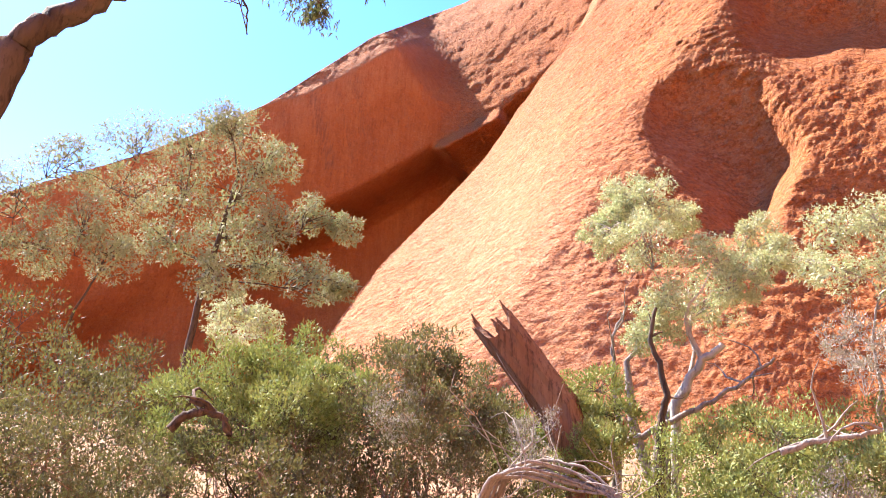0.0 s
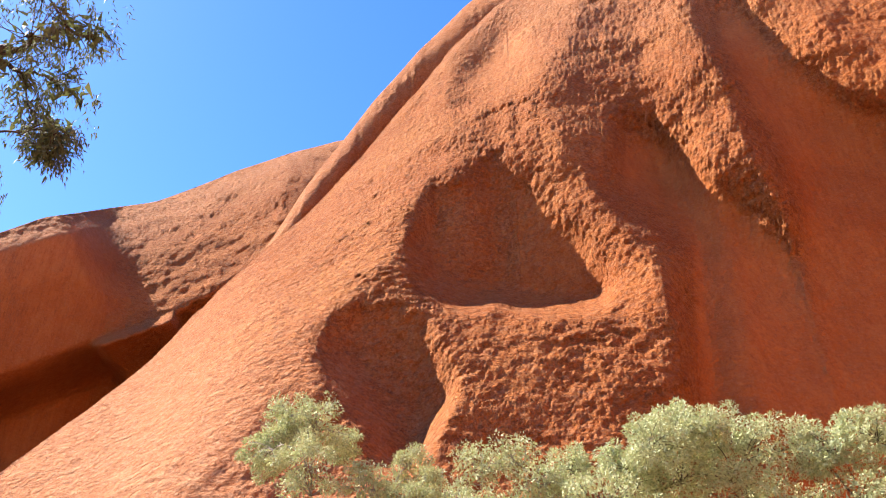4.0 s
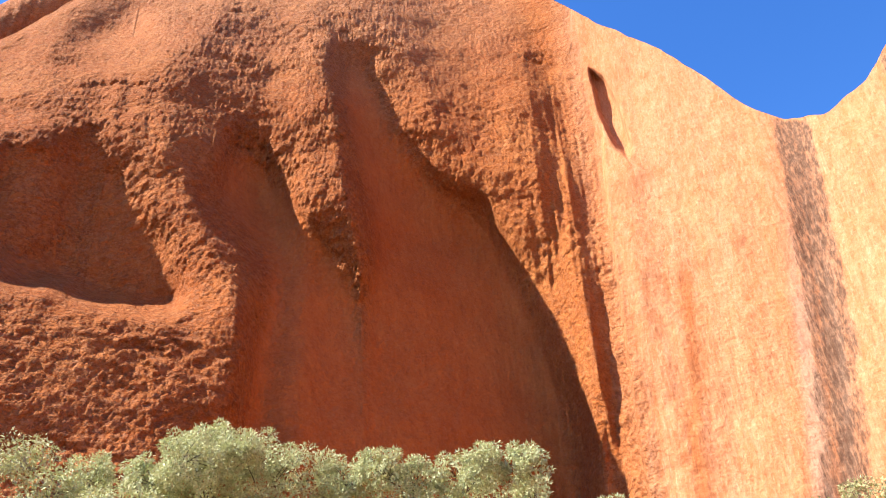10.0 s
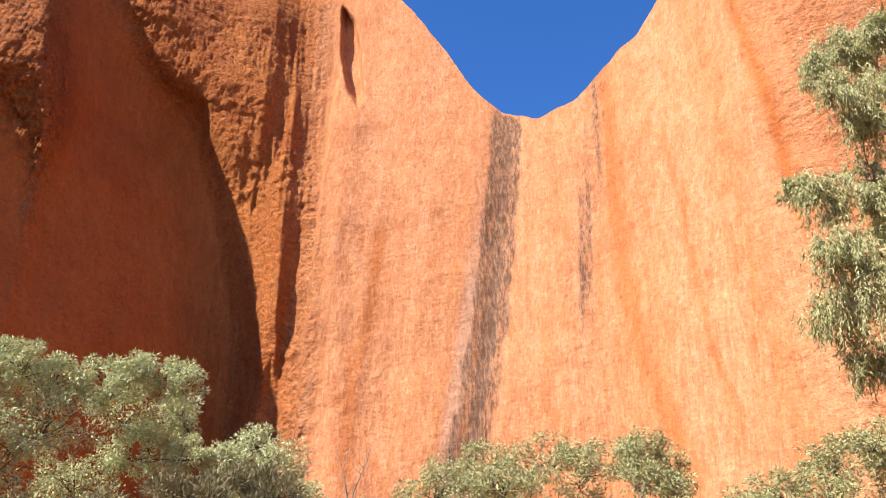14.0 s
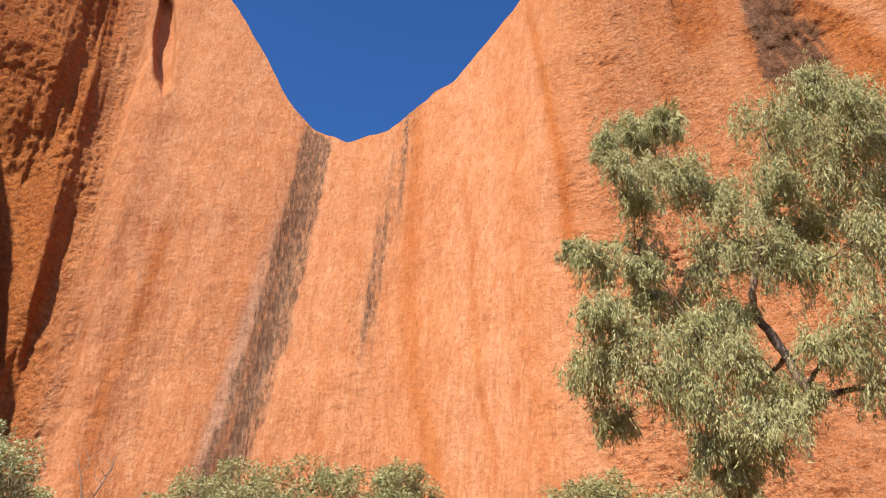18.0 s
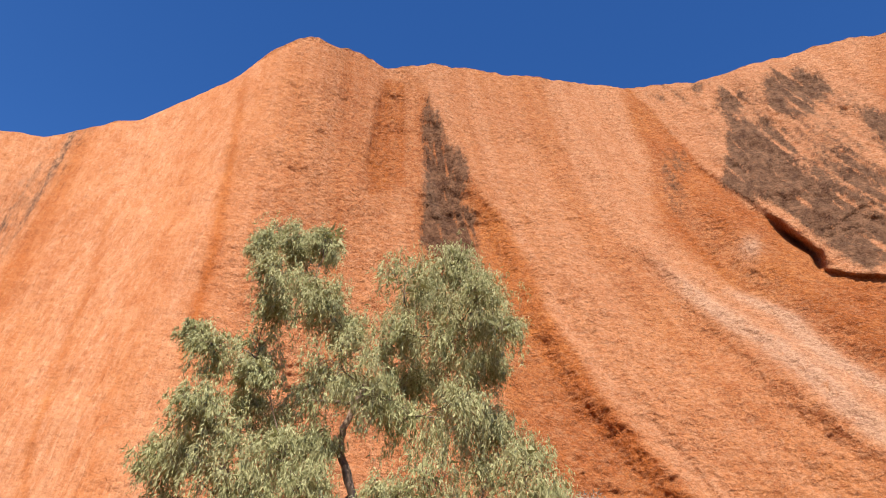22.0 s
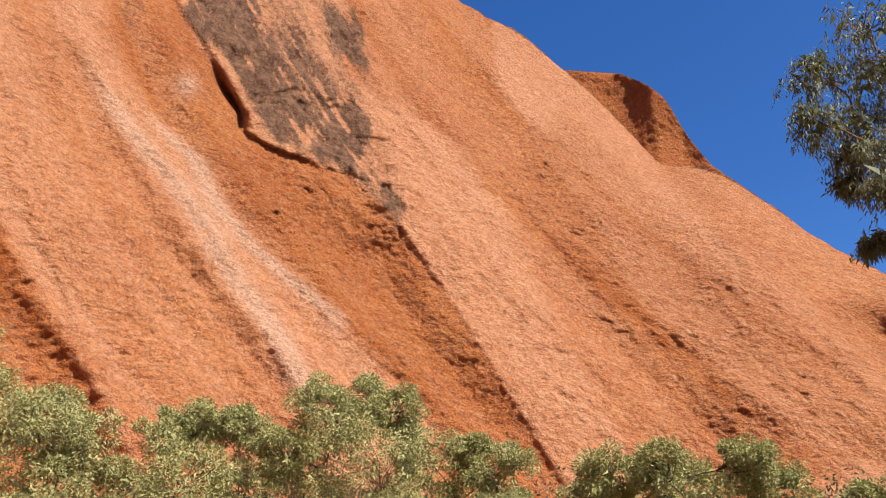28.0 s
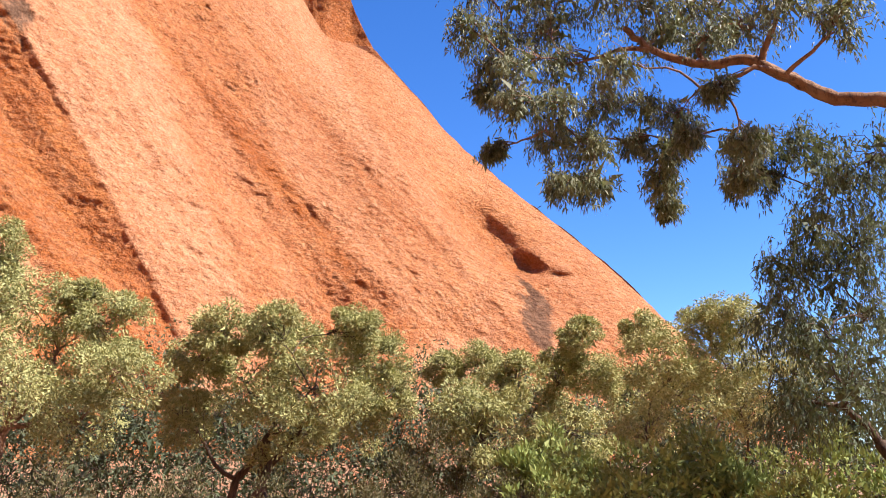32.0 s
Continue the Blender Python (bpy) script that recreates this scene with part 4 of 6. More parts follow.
def build_rib():
    """The narrow rib that rises behind the main crest."""
    az1 = np.linspace(6.5, 53, 240)
    crest = curve([(6, 26), (8.5, 29.0), (9.8, 31.2), (11.7, 34.6), (14.3, 37.8), (17.1, 41.1), (21.2, 44.7), (26, 47.8), (28.8, 49.0), (35.9, 51.6), (43.0, 52.6), (47, 52.3), (50.0, 51.7), (53, 50)], az1, 2)
    w = np.linspace(0, 1, 70)
    az = np.tile(az1, (len(w), 1))
    el = crest - 6 * (1 - w[:, None])
    d0 = np.interp(az1, main_az, main_top) + 4
    d = d0 + 6 * (1 - w[:, None]) ** 1.3 + 6 * w[:, None] ** 5
    d = d + 0.6 * rock_noise(az, el, d, 0 * az + 0.3)
    me = rock_mesh("crest_rib", az, el, d, {"pale": 0 * az + 0.3, "stain": 0 * az, "white": 0 * az, "flat": 0 * az + 0.3, "calm": 0 * az + 0.3}, (np.full(len(az1), 14.0), np.full(len(az1), 0.8)))
    tagged(part("crest_rib", me), "narrow rounded sandstone rib along the crest", "rock", kind="structure")


build_rib()


def build_knob():
    """The knob behind the long slope."""
    az1 = np.linspace(179, 203, 120)
    crest = curve([(179, 37.5), (184, 38.0), (186.3, 38.3), (190.9, 37.6), (193, 36.6), (194.4, 35.4), (195.6, 32.8), (197.1, 30.5), (200, 27), (203, 22)], az1, 1)
    w = np.linspace(0, 1, 60)
    az = np.tile(az1, (len(w), 1))
    el = crest - 12 * (1 - w[:, None])
    d = np.interp(az1, main_az, main_top) + 6 + 6 * w[:, None] ** 3 + 3.0 * np.sin(np.pi * w[:, None] ** 2)
    d = d + rock_noise(az, el, d, 0 * az)
    me = rock_mesh("far_knob", az, el, d, {"pale": 0 * az, "stain": 0 * az, "white": 0 * az, "flat": 0 * az, "calm": 0 * az}, (np.full(len(az1), 25.0), np.full(len(az1), 0.2)))
    tagged(part("far_knob", me), "dark red sandstone knob on the skyline", "rock", kind="structure")


build_knob()

# ---------------------------------------------------------------- plants
def place(az, el, d):
    """The point at bearing az and height angle el, d metres out along the ground."""
    a = radians(az)
    return np.array([d * math.sin(a), d * math.cos(a), EYE[2] + d * math.tan(radians(el))])


class Build:
    """Collects corners and quads for one mesh."""

    def __init__(self):
        self.v, self.f, self.n = [], [], 0

    def add(self, v, f):
        self.v.append(v)
        self.f.append(f + self.n)
        self.n += len(v)

    def tube(self, pts, radii, sides=7, wobble=0.0, rng=None):
        pts, radii = np.asarray(pts, float), np.asarray(radii, float)
        t = np.gradient(pts, axis=0)
        t /= np.linalg.norm(t, axis=1)[:, None] + 1e-9
        ref = np.array([0.31, 0.95, 0.05]) if abs(t[0][2]) > 0.5 else np.array([0.05, 0.1, 1.0])
        u = np.cross(t, ref)
        u /= np.linalg.norm(u, axis=1)[:, None] + 1e-9
        w = np.cross(t, u)
        a = np.linspace(0, 2 * np.pi, sides + 1)[:-1]
        rr = radii[:, None] * (1 + (wobble * rng.normal(size=(len(pts), sides)) if wobble else 0))
        ring = pts[:, None] + rr[..., None] * (np.cos(a)[None, :, None] * u[:, None] + np.sin(a)[None, :, None] * w[:, None])
        n = len(pts)
        idx = np.arange(n * sides).reshape(n, sides)
        nxt = np.roll(idx, -1, 1)
        self.add(ring.reshape(-1, 3), np.stack([idx[:-1], nxt[:-1], nxt[1:], idx[1:]], -1).reshape(-1, 4))

    def leaves(self, at, aim, length, width, face=0.0):
        """Pointed leaves: a row for each leaf of its foot, way, length and width."""
        n = len(at)
        side = np.cross(aim, LEAF_RNG.normal(size=(n, 3)) + np.array([-0.35, 0.2, 1.0]) * face)
        side /= np.linalg.norm(side, axis=1)[:, None] + 1e-9
        mid = at + aim * (length * 0.3)[:, None]
        v = np.stack([mid + side * (width * 0.5)[:, None], at + aim * length[:, None], mid * 0.4 + at * 0.6 - side * (width * 0.5)[:, None]], 1)
        self.add(v.reshape(-1, 3), np.arange(3 * n).reshape(n, 3))

    def mesh(self, name, mat, smooth=False):
        return mesh_from(name, np.concatenate(self.v), np.concatenate(self.f), mat, smooth)


LEAF_RNG = np.random.default_rng(77)


def bent(p0, p1, rng, bend=0.18, n=7, sag=0.0):
    """A crooked line from p0 to p1."""
    p0, p1 = np.asarray(p0, float), np.asarray(p1, float)
    L = np.linalg.norm(p1 - p0)
    t = np.linspace(0, 1, n)[:, None]
    c1 = p0 + (p1 - p0) * 0.35 + rng.normal(size=3) * L * bend + np.array([0, 0, L * 0.10])
    c2 = p0 + (p1 - p0) * 0.72 + rng.normal(size=3) * L * bend * 0.8 - np.array([0, 0, L * sag])
    out = (1 - t) ** 3 * p0 + 3 * (1 - t) ** 2 * t * c1 + 3 * (1 - t) * t ** 2 * c2 + t ** 3 * p1
    out[1:-1] += rng.normal(size=(n - 2, 3)) * L * 0.012
    return out


def foliage(lobes, rng, count, leaf, habit, squash=0.85):
    """Leaves in tufts through the lobes. habit: 'puff' or 'weep' or 'spray'."""
    b = Build()
    tufts = []
    for c, r in lobes:
        k = {"puff": 24, "weep": 22}.get(habit, 15)
        n = {"puff": 120, "weep": 46}.get(habit, 12)
        inner = rng.normal(size=(n, 3))
        inner *= (0.66 * r * rng.random(n) ** 0.45 / np.linalg.norm(inner, axis=1))[:, None]
        aim = rng.normal(size=(n, 3)) + np.array([0, 0, -0.8])
        aim /= np.linalg.norm(aim, axis=1)[:, None]
        b.leaves(c + inner * np.array([1, 1, squash]), aim, leaf * rng.uniform(1.8, 2.8, n), leaf * rng.uniform(0.5, 0.9, n), 0.5)
        ways = rng.normal(size=(k, 3))
        ways[:, 2] += 0.25
        ways /= np.linalg.norm(ways, axis=1)[:, None]
        reach = r * ((0.55 if habit == "puff" else 0.35) + (0.45 if habit == "puff" else 0.68) * rng.random(k) ** 0.6)
        cs = c + ways * reach[:, None] * np.array([1, 1, squash])
        tufts.append(cs)
        per = max(4, int(count / k))
        for q, wy in zip(cs, ways):
            n = int(per * rng.uniform(0.55, 1.45))
            tr = r * (rng.uniform(0.19, 0.31) if habit == "puff" else rng.uniform(0.26, 0.42))
            if habit == "weep":
                strands = max(2, n // 9)
                root = q + rng.normal(size=(strands, 3)) * tr * 0.55
                drop = rng.uniform(0.5, 1.5, strands) * tr * 1.5
                i = rng.integers(0, strands, n)
                f = rng.random(n)
                at = root[i] + np.stack([wy[0] * f * 0.25 * tr, wy[1] * f * 0.25 * tr, -f * drop[i]], -1) + rng.normal(size=(n, 3)) * 0.018
                aim = rng.normal(size=(n, 3)) * 0.42 + np.array([0, 0, -1.0]) + wy * 0.2
            else:
                off = rng.normal(size=(n, 3))
                off /= np.linalg.norm(off, axis=1)[:, None]
                off *= (tr * rng.random(n) ** (0.3 if habit == "puff" else 0.45))[:, None] * 1.15
                at = q + off * np.array([1, 1, 0.8])
                up = 0.45 if habit == "puff" else 0.9
                aim = off / (tr + 1e-6) * 0.8 + rng.normal(size=(n, 3)) * 0.5 + np.array([0, 0, up if habit == "spray" else -0.15])
            aim /= np.linalg.norm(aim, axis=1)[:, None] + 1e-9
            ln = leaf * rng.uniform(0.6, 1.25, n)
            b.leaves(at, aim, ln, ln * rng.uniform(0.17, 0.30, n) * {"weep": 0.9, "puff": 1.75}.get(habit, 1.6), 0.8 if habit == "puff" else 0.4)
    return b, tufts


def plant(name, base, lobes, seed, leaf_mat, bark, label, category, d, count=700, leaf=0.0062, habit="puff", trunk=0.12, fork=0.35,
          stems=1, group="", trunk_line=None, bend=0.16, twig=1.0):
    """A tree or shrub: lobes are (bearing, height angle, radius in degrees[, further out in metres]) round the standpoint at distance d."""
    rng = np.random.default_rng(seed)
    base = np.asarray(base, float)
    root = empty(name, base, label, category, group)
    solid = []
    for lobe in lobes:
        az, el, r = lobe[:3]
        r_m = d * math.tan(radians(r)) / math.cos(radians(el))
        out = lobe[3] if len(lobe) > 3 else rng.uniform(-1, 1) * (0.9 if len(lobes) > 3 else 0.3) * min(1.6, 0.10 * d)
        c = place(az, el, d) * ((d + out) / d) + np.array([0, 0, -EYE[2] * out / d])
        solid.append((c - base, r_m))
    top = max(c[2] for c, _ in solid)
    mean = np.mean([c for c, _ in solid], axis=0)
    nodes, bole = [], None
    if trunk_line is not None:
        line = np.array([place(*q) for q in trunk_line]) - base
        fine = np.concatenate([[line[0]], *[line[i] + (line[i + 1] - line[i]) * np.linspace(0, 1, 6)[1:, None] for i in range(len(line) - 1)]])
        for _ in range(4):
            fine[1:-1] = (fine[:-2] + 2 * fine[1:-1] + fine[2:]) / 4
        fine[1:-1] += rng.normal(size=(len(fine) - 2, 3)) * trunk * 0.10
        b = Build()
        rad = trunk * (1 - 0.62 * np.linspace(0, 1, len(fine)))
        b.tube(fine, rad, 10, 0.07, rng)
        bole = part("trunk", b.mesh("trunk", bark, True), root)
        nodes = [(p, r) for p, r in zip(fine[len(fine) // 3:], rad[len(fine) // 3:])]
    else:
        for k in range(stems):
            foot = np.array([0, 0, -0.12]) + (rng.normal(size=3) * np.array([0.12, 0.12, 0]) * (k > 0)) * (1 + 0.1 * d * (stems > 2))
            goal = mean * (0.55 + 0.2 * rng.random()) if stems == 1 else solid[rng.integers(len(solid))][0] * 0.75
            goal = np.array([goal[0] * 0.75, goal[1] * 0.75, max(goal[2] * 0.8, top * fork)])
            line = bent(foot, goal, rng, 0.09 if stems == 1 else 0.13, 9)
            rad = trunk * (0.85 if k else 1.0) * (1.12 - 0.62 * np.linspace(0, 1, len(line)))
            rad[0] *= 1.25
            b = Build()
            b.tube(line, rad, 8, 0.06, rng)
            bole = part("trunk" if stems == 1 else "stem", b.mesh("trunk", bark, True), root)
            bole = bole if stems == 1 else None
            lo = int(len(line) * (0.45 if stems == 1 else 0.3))
            nodes += [(p, r) for p, r in zip(line[lo:], rad[lo:])]
    twigs = Build()
    leaves, tufts = foliage(solid, rng, int(count * 2.1), leaf * 0.76 * d, habit)
    order = sorted(range(len(solid)), key=lambda i: min(np.linalg.norm(solid[i][0] - p) for p, _ in nodes))
    for i in order:
        c, r = solid[i]
        cost = [np.linalg.norm(c - p) + 1.2 * max(0, p[2] - c[2]) for p, _ in nodes]
        p, pr = nodes[int(np.argmin(cost))]
        r0 = max(0.012, min(pr * 0.72, 0.018 + 0.035 * np.linalg.norm(c - p))) * (0.55 if category == "shrub" else 1)
        line = bent(p, c, rng, bend, 8)
        rad = r0 * (1 - 0.68 * np.linspace(0, 1, 8))
        b = Build()
        b.tube(line, rad, 6)
        part("branch", b.mesh("branch", bark, True), bole or root)
        nodes += [(q, s) for q, s in zip(line[2:], rad[2:])]
        for q in tufts[i]:
            if rng.random() < 0.75 * twig:
                j = rng.integers(4, 8)
                tl = bent(line[j], q, rng, 0.12, 4)
                twigs.tube(tl, np.linspace(max(0.004, 0.00045 * d), 0.0016 + 0.0001 * d, 4) * 1.3, 3)
    if twigs.n:
        tagged(part("twig_mass", twigs.mesh("twig_mass", bark, True), root), kind="stuff")
    part("crown", leaves.mesh("crown", leaf_mat), root)
    return root


def base_at(az, d):
    return spot(az, d)


# trees below the far dome
plant("gum_tree", base_at(-24.6, 21), [(-30.4, 14.7, 2.5), (-27.8, 17.4, 2.2), (-23.7, 19.3, 2.5), (-28.9, 11.6, 2.0), (-26.1, 13.6, 2.5), (-23.2, 15.9, 2.9), (-24.4, 11.9, 2.0), (-33, 11, 3), (-34, 15, 2.5)],
      11, LEAF_THIN, BARK_DARK, "slender gum tree with thin grey-green crown", "tree", 21, 1200, 0.0055, trunk=0.10)
plant("gum_tree", base_at(-18.1, 15), [(-19.9, 19.9, 2.5), (-16.4, 21.2, 2.5), (-14.2, 19.5, 1.8), (-19.9, 16.8, 2.5), (-16.3, 16.9, 2.7), (-20.6, 13.2, 1.8), (-16.8, 14.1, 2.2), (-13.7, 15.2, 2.0),
      (-11.0, 16.3, 1.6), (-8.4, 15.5, 1.4), (-17.3, 11.2, 2.0), (-13.4, 12.0, 1.8), (-10.3, 11.5, 1.8), (-8.5, 11.2, 1.2), (-18, 22, 1.6)],
      12, LEAF_THIN, BARK_DARK, "airy young gum tree with grey-green leaves", "tree", 15, 850, 0.0062, trunk=0.085, trunk_line=[(-18.9, -5, 15), (-18.6, 3, 15), (-18.3, 9, 15), (-17.3, 14, 15), (-16.4, 18.5, 15)])
plant("shrub", base_at(-15.4, 19), [(-16.5, 8.5, 1.6), (-14.8, 9.0, 1.6), (-13.6, 8.2, 1.4), (-15.3, 7, 1.8)], 13, LEAF_SILVER, BARK_PALE, "pale grey-green shrub under the gum tree", "shrub", 19, 420, stems=4, trunk=0.03)
# the silver trees in front of the buttress
plant("gum_tree", base_at(14.4, 12.5), [(12.6, 18.3, 2.0), (14.7, 17.9, 2.2), (10.9, 15.5, 1.8), (13.8, 15.1, 2.2), (18.2, 13.8, 2.2), (21.1, 15.3, 1.8), (22.5, 13.7, 1.6), (15.3, 10.7, 2.0), (18.1, 10.7, 2.5),
      (20.1, 12.2, 2.0), (14.1, 8.8, 1.8), (12.0, 16.8, 1.6), (16.4, 16.6, 1.6)],
      21, LEAF_SILVER, BARK_GREY, "crooked silver-leaved gum tree with forked grey limbs", "tree", 12.5, 1400, 0.0062, trunk=0.12, stems=3, fork=0.25, bend=0.22)
plant("gum_tree", base_at(28.9, 17), [(26.1, 15.2, 2.0), (28.6, 15.9, 1.8), (30.5, 14.2, 1.8), (26.3, 12.5, 2.0), (29.5, 12.0, 2.0), (24.6, 12.8, 1.5)],
      22, LEAF_SILVER, BARK_GREY, "greyish gum tree with dead hanging twigs", "tree", 17, 700, trunk=0.10)
plant("gum_tree", base_at(36.1, 16), [(32.9, 14.9, 2.0), (31.8, 11.9, 2.9), (34.9, 12.5, 2.9), (38.8, 16.3, 2.2), (37.3, 13.4, 2.9), (40.7, 13.9, 3.3), (37.1, 9.4, 3.7), (33.4, 8.8, 3.3), (40.6, 9.2, 3.7), (36.6, 15.2, 1.8)],
      23, LEAF_SILVER, BARK_DARK, "dense silver-green gum tree", "tree", 16, 2000, 0.0058, trunk=0.13, group="row of silver trees")
plant("gum_tree", base_at(44.5, 16.5), [(38.9, 16.5, 2.0), (40.8, 17.3, 2.0), (44.1, 16.4, 2.2), (46.8, 15.0, 2.5), (39.7, 13.7, 3.3), (43.4, 13.5, 3.3), (46.4, 11.7, 2.9), (42.4, 17.0, 1.6), (44, 9, 3.3), (41, 9.5, 3.3)],
      24, LEAF_SILVER, BARK_DARK, "dense silver-green gum tree", "tree", 16.5, 2000, 0.0058, trunk=0.13, group="row of silver trees")
plant("gum_tree", base_at(56.6, 17.5), [(49.4, 15.0, 2.0), (52.5, 15.4, 1.8), (54.8, 14.6, 2.0), (58.0, 14.9, 2.0), (59.6, 15.6, 1.6), (62.5, 15.1, 1.8), (63.2, 13.1, 2.0), (59.6, 12.5, 2.9), (54.9, 12.0, 2.9),
      (50.8, 11.7, 2.9), (61.5, 10.2, 2.5), (57, 9.0, 3.0), (52.5, 8.8, 3.0), (64, 10.6, 1.8)],
      25, LEAF_SILVER, BARK_DARK, "broad silver-green gum tree with billowing crown", "tree", 17.5, 2000, 0.0058, trunk=0.14, stems=2, group="row of silver trees")
plant("gum_tree", base_at(68.1, 24), [(68.4, 11.2, 1.8), (66.7, 10.2, 1.6), (70.3, 10.3, 1.6), (68, 8.6, 2.0), (71.5, 8.0, 1.6), (66, 7.6, 1.8)], 26, LEAF_SILVER, BARK_DARK, "small rounded silver-green tree at the wall's foot",
      "tree", 24, 700, trunk=0.09, group="row of silver trees")
# in the mouth of the gorge
plant("shrub", base_at(65, 7.5), [(60.6, 4.7, 4.1), (64.5, 6.4, 3.3), (68.8, 7.4, 2.9), (71.9, 5.2, 2.5), (62.4, -0.3, 5.7), (67.7, 1.2, 4.9), (72.0, 2.1, 3.7), (62.1, -4.5, 5.3), (67.7, -3.5, 4.5), (74.8, 0.5, 2.5), (77.5, 0.6, 1.6),
      (57, 1, 5), (73, -3, 3)], 31, LEAF_TWIGGY, BARK_GREY, "large dark grey-green thorny shrub", "shrub", 7.5, 2600, leaf=0.0085, stems=14, trunk=0.03, habit="spray")
plant("gum_tree", base_at(89.0, 26), [(81.2, 8.2, 2.5), (84.5, 9.5, 2.5), (88.2, 9.9, 2.5), (91.5, 9.5, 2.2), (95.2, 10.3, 2.0), (97.2, 9.0, 2.0), (82.1, 6.2, 2.5), (86.2, 6.7, 2.9), (90.7, 6.3, 2.5), (75.7, 6.1, 2.0), (78.9, 5.3, 2.0),
      (79.5, 3.6, 2.2), (83.5, 4.0, 2.2), (81, 2.2, 2.2), (86.5, 3.4, 2.4), (91, 3.6, 2.2), (78.6, 6.6, 1.8), (85.5, 8.4, 2.4)], 32, LEAF_WEEP, BARK_DARK, "domed grey-green tree before the gorge", "tree", 26, 1700, 0.0058, trunk=0.11, stems=3)
plant("gum_tree", base_at(93.6, 25), [(95.4, 8.6, 1.6), (97.4, 7.8, 1.6), (94.6, 10.2, 1.5)], 33, LEAF_WEEP, BARK_PALE, "white-trunked forked gum tree", "tree", 25, 900, trunk=0.11,
      trunk_line=[(93.5, -2, 25), (93.6, 1.5, 25), (93.9, 3.6, 25), (94.8, 5.6, 25)])
plant("shrub", base_at(86.7, 16), [(82.2, 1.8, 2.5), (85.8, 2.6, 2.5), (89.5, 1.8, 2.2), (83.8, -0.6, 2.9), (87.8, -1.0, 2.9), (91.1, -0.2, 1.6)], 34, LEAF_WHITE, BARK_GREY, "bleached whitish rounded shrub", "shrub", 16, 1700, stems=6, trunk=0.025)
plant("shrub", base_at(98.1, 17), [(95.0, -0.9, 2.5), (98.6, -0.5, 2.5), (101.6, -0.9, 2.5), (96.6, -2.5, 2.0), (100.4, -2.8, 2.0), (93, -2, 1.8)], 35, LEAF_OLIVE, BARK_GREY, "low olive and straw-coloured shrub", "shrub", 17, 1300, stems=6, trunk=0.02)
plant("gum_tree", base_at(112.7, 19), [(101.9, 5.8, 2.0), (103.9, 6.9, 2.0), (107.0, 8.7, 2.0), (109.9, 9.3, 2.0), (111.9, 7.7, 2.9), (114.7, 8.6, 2.5), (106.5, 6.4, 2.5), (110.1, 5.9, 2.9), (113.4, 5.0, 2.9), (116.4, 5.6, 2.9), (103.7, 3.4, 2.0),
      (108.1, 3.3, 2.0), (112.3, 2.9, 2.5), (118.5, 8, 2.4), (120, 5, 2.5), (104, 1.2, 2.0), (108, 0.6, 2.2), (112, 0.4, 2.4), (116, 1.4, 2.6), (119, 2.2, 2.6)], 36, LEAF_WEEP, BARK_DARK, "spreading grey-green tree with dark crooked trunk", "tree", 19, 1500, 0.0062, trunk=0.14)
plant("sapling", base_at(107.5, 8.5), [(105.4, -0.8, 1.6), (107.8, -2.6, 2.5), (110.2, -2.6, 2.0), (106.2, -4.9, 2.5), (109.0, -5.1, 2.5)], 37, LEAF_DARK_SHADED, BARK_DARK, "dark-leaved sapling standing in the shade", "sapling", 8.5, 420,
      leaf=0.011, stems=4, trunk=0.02)
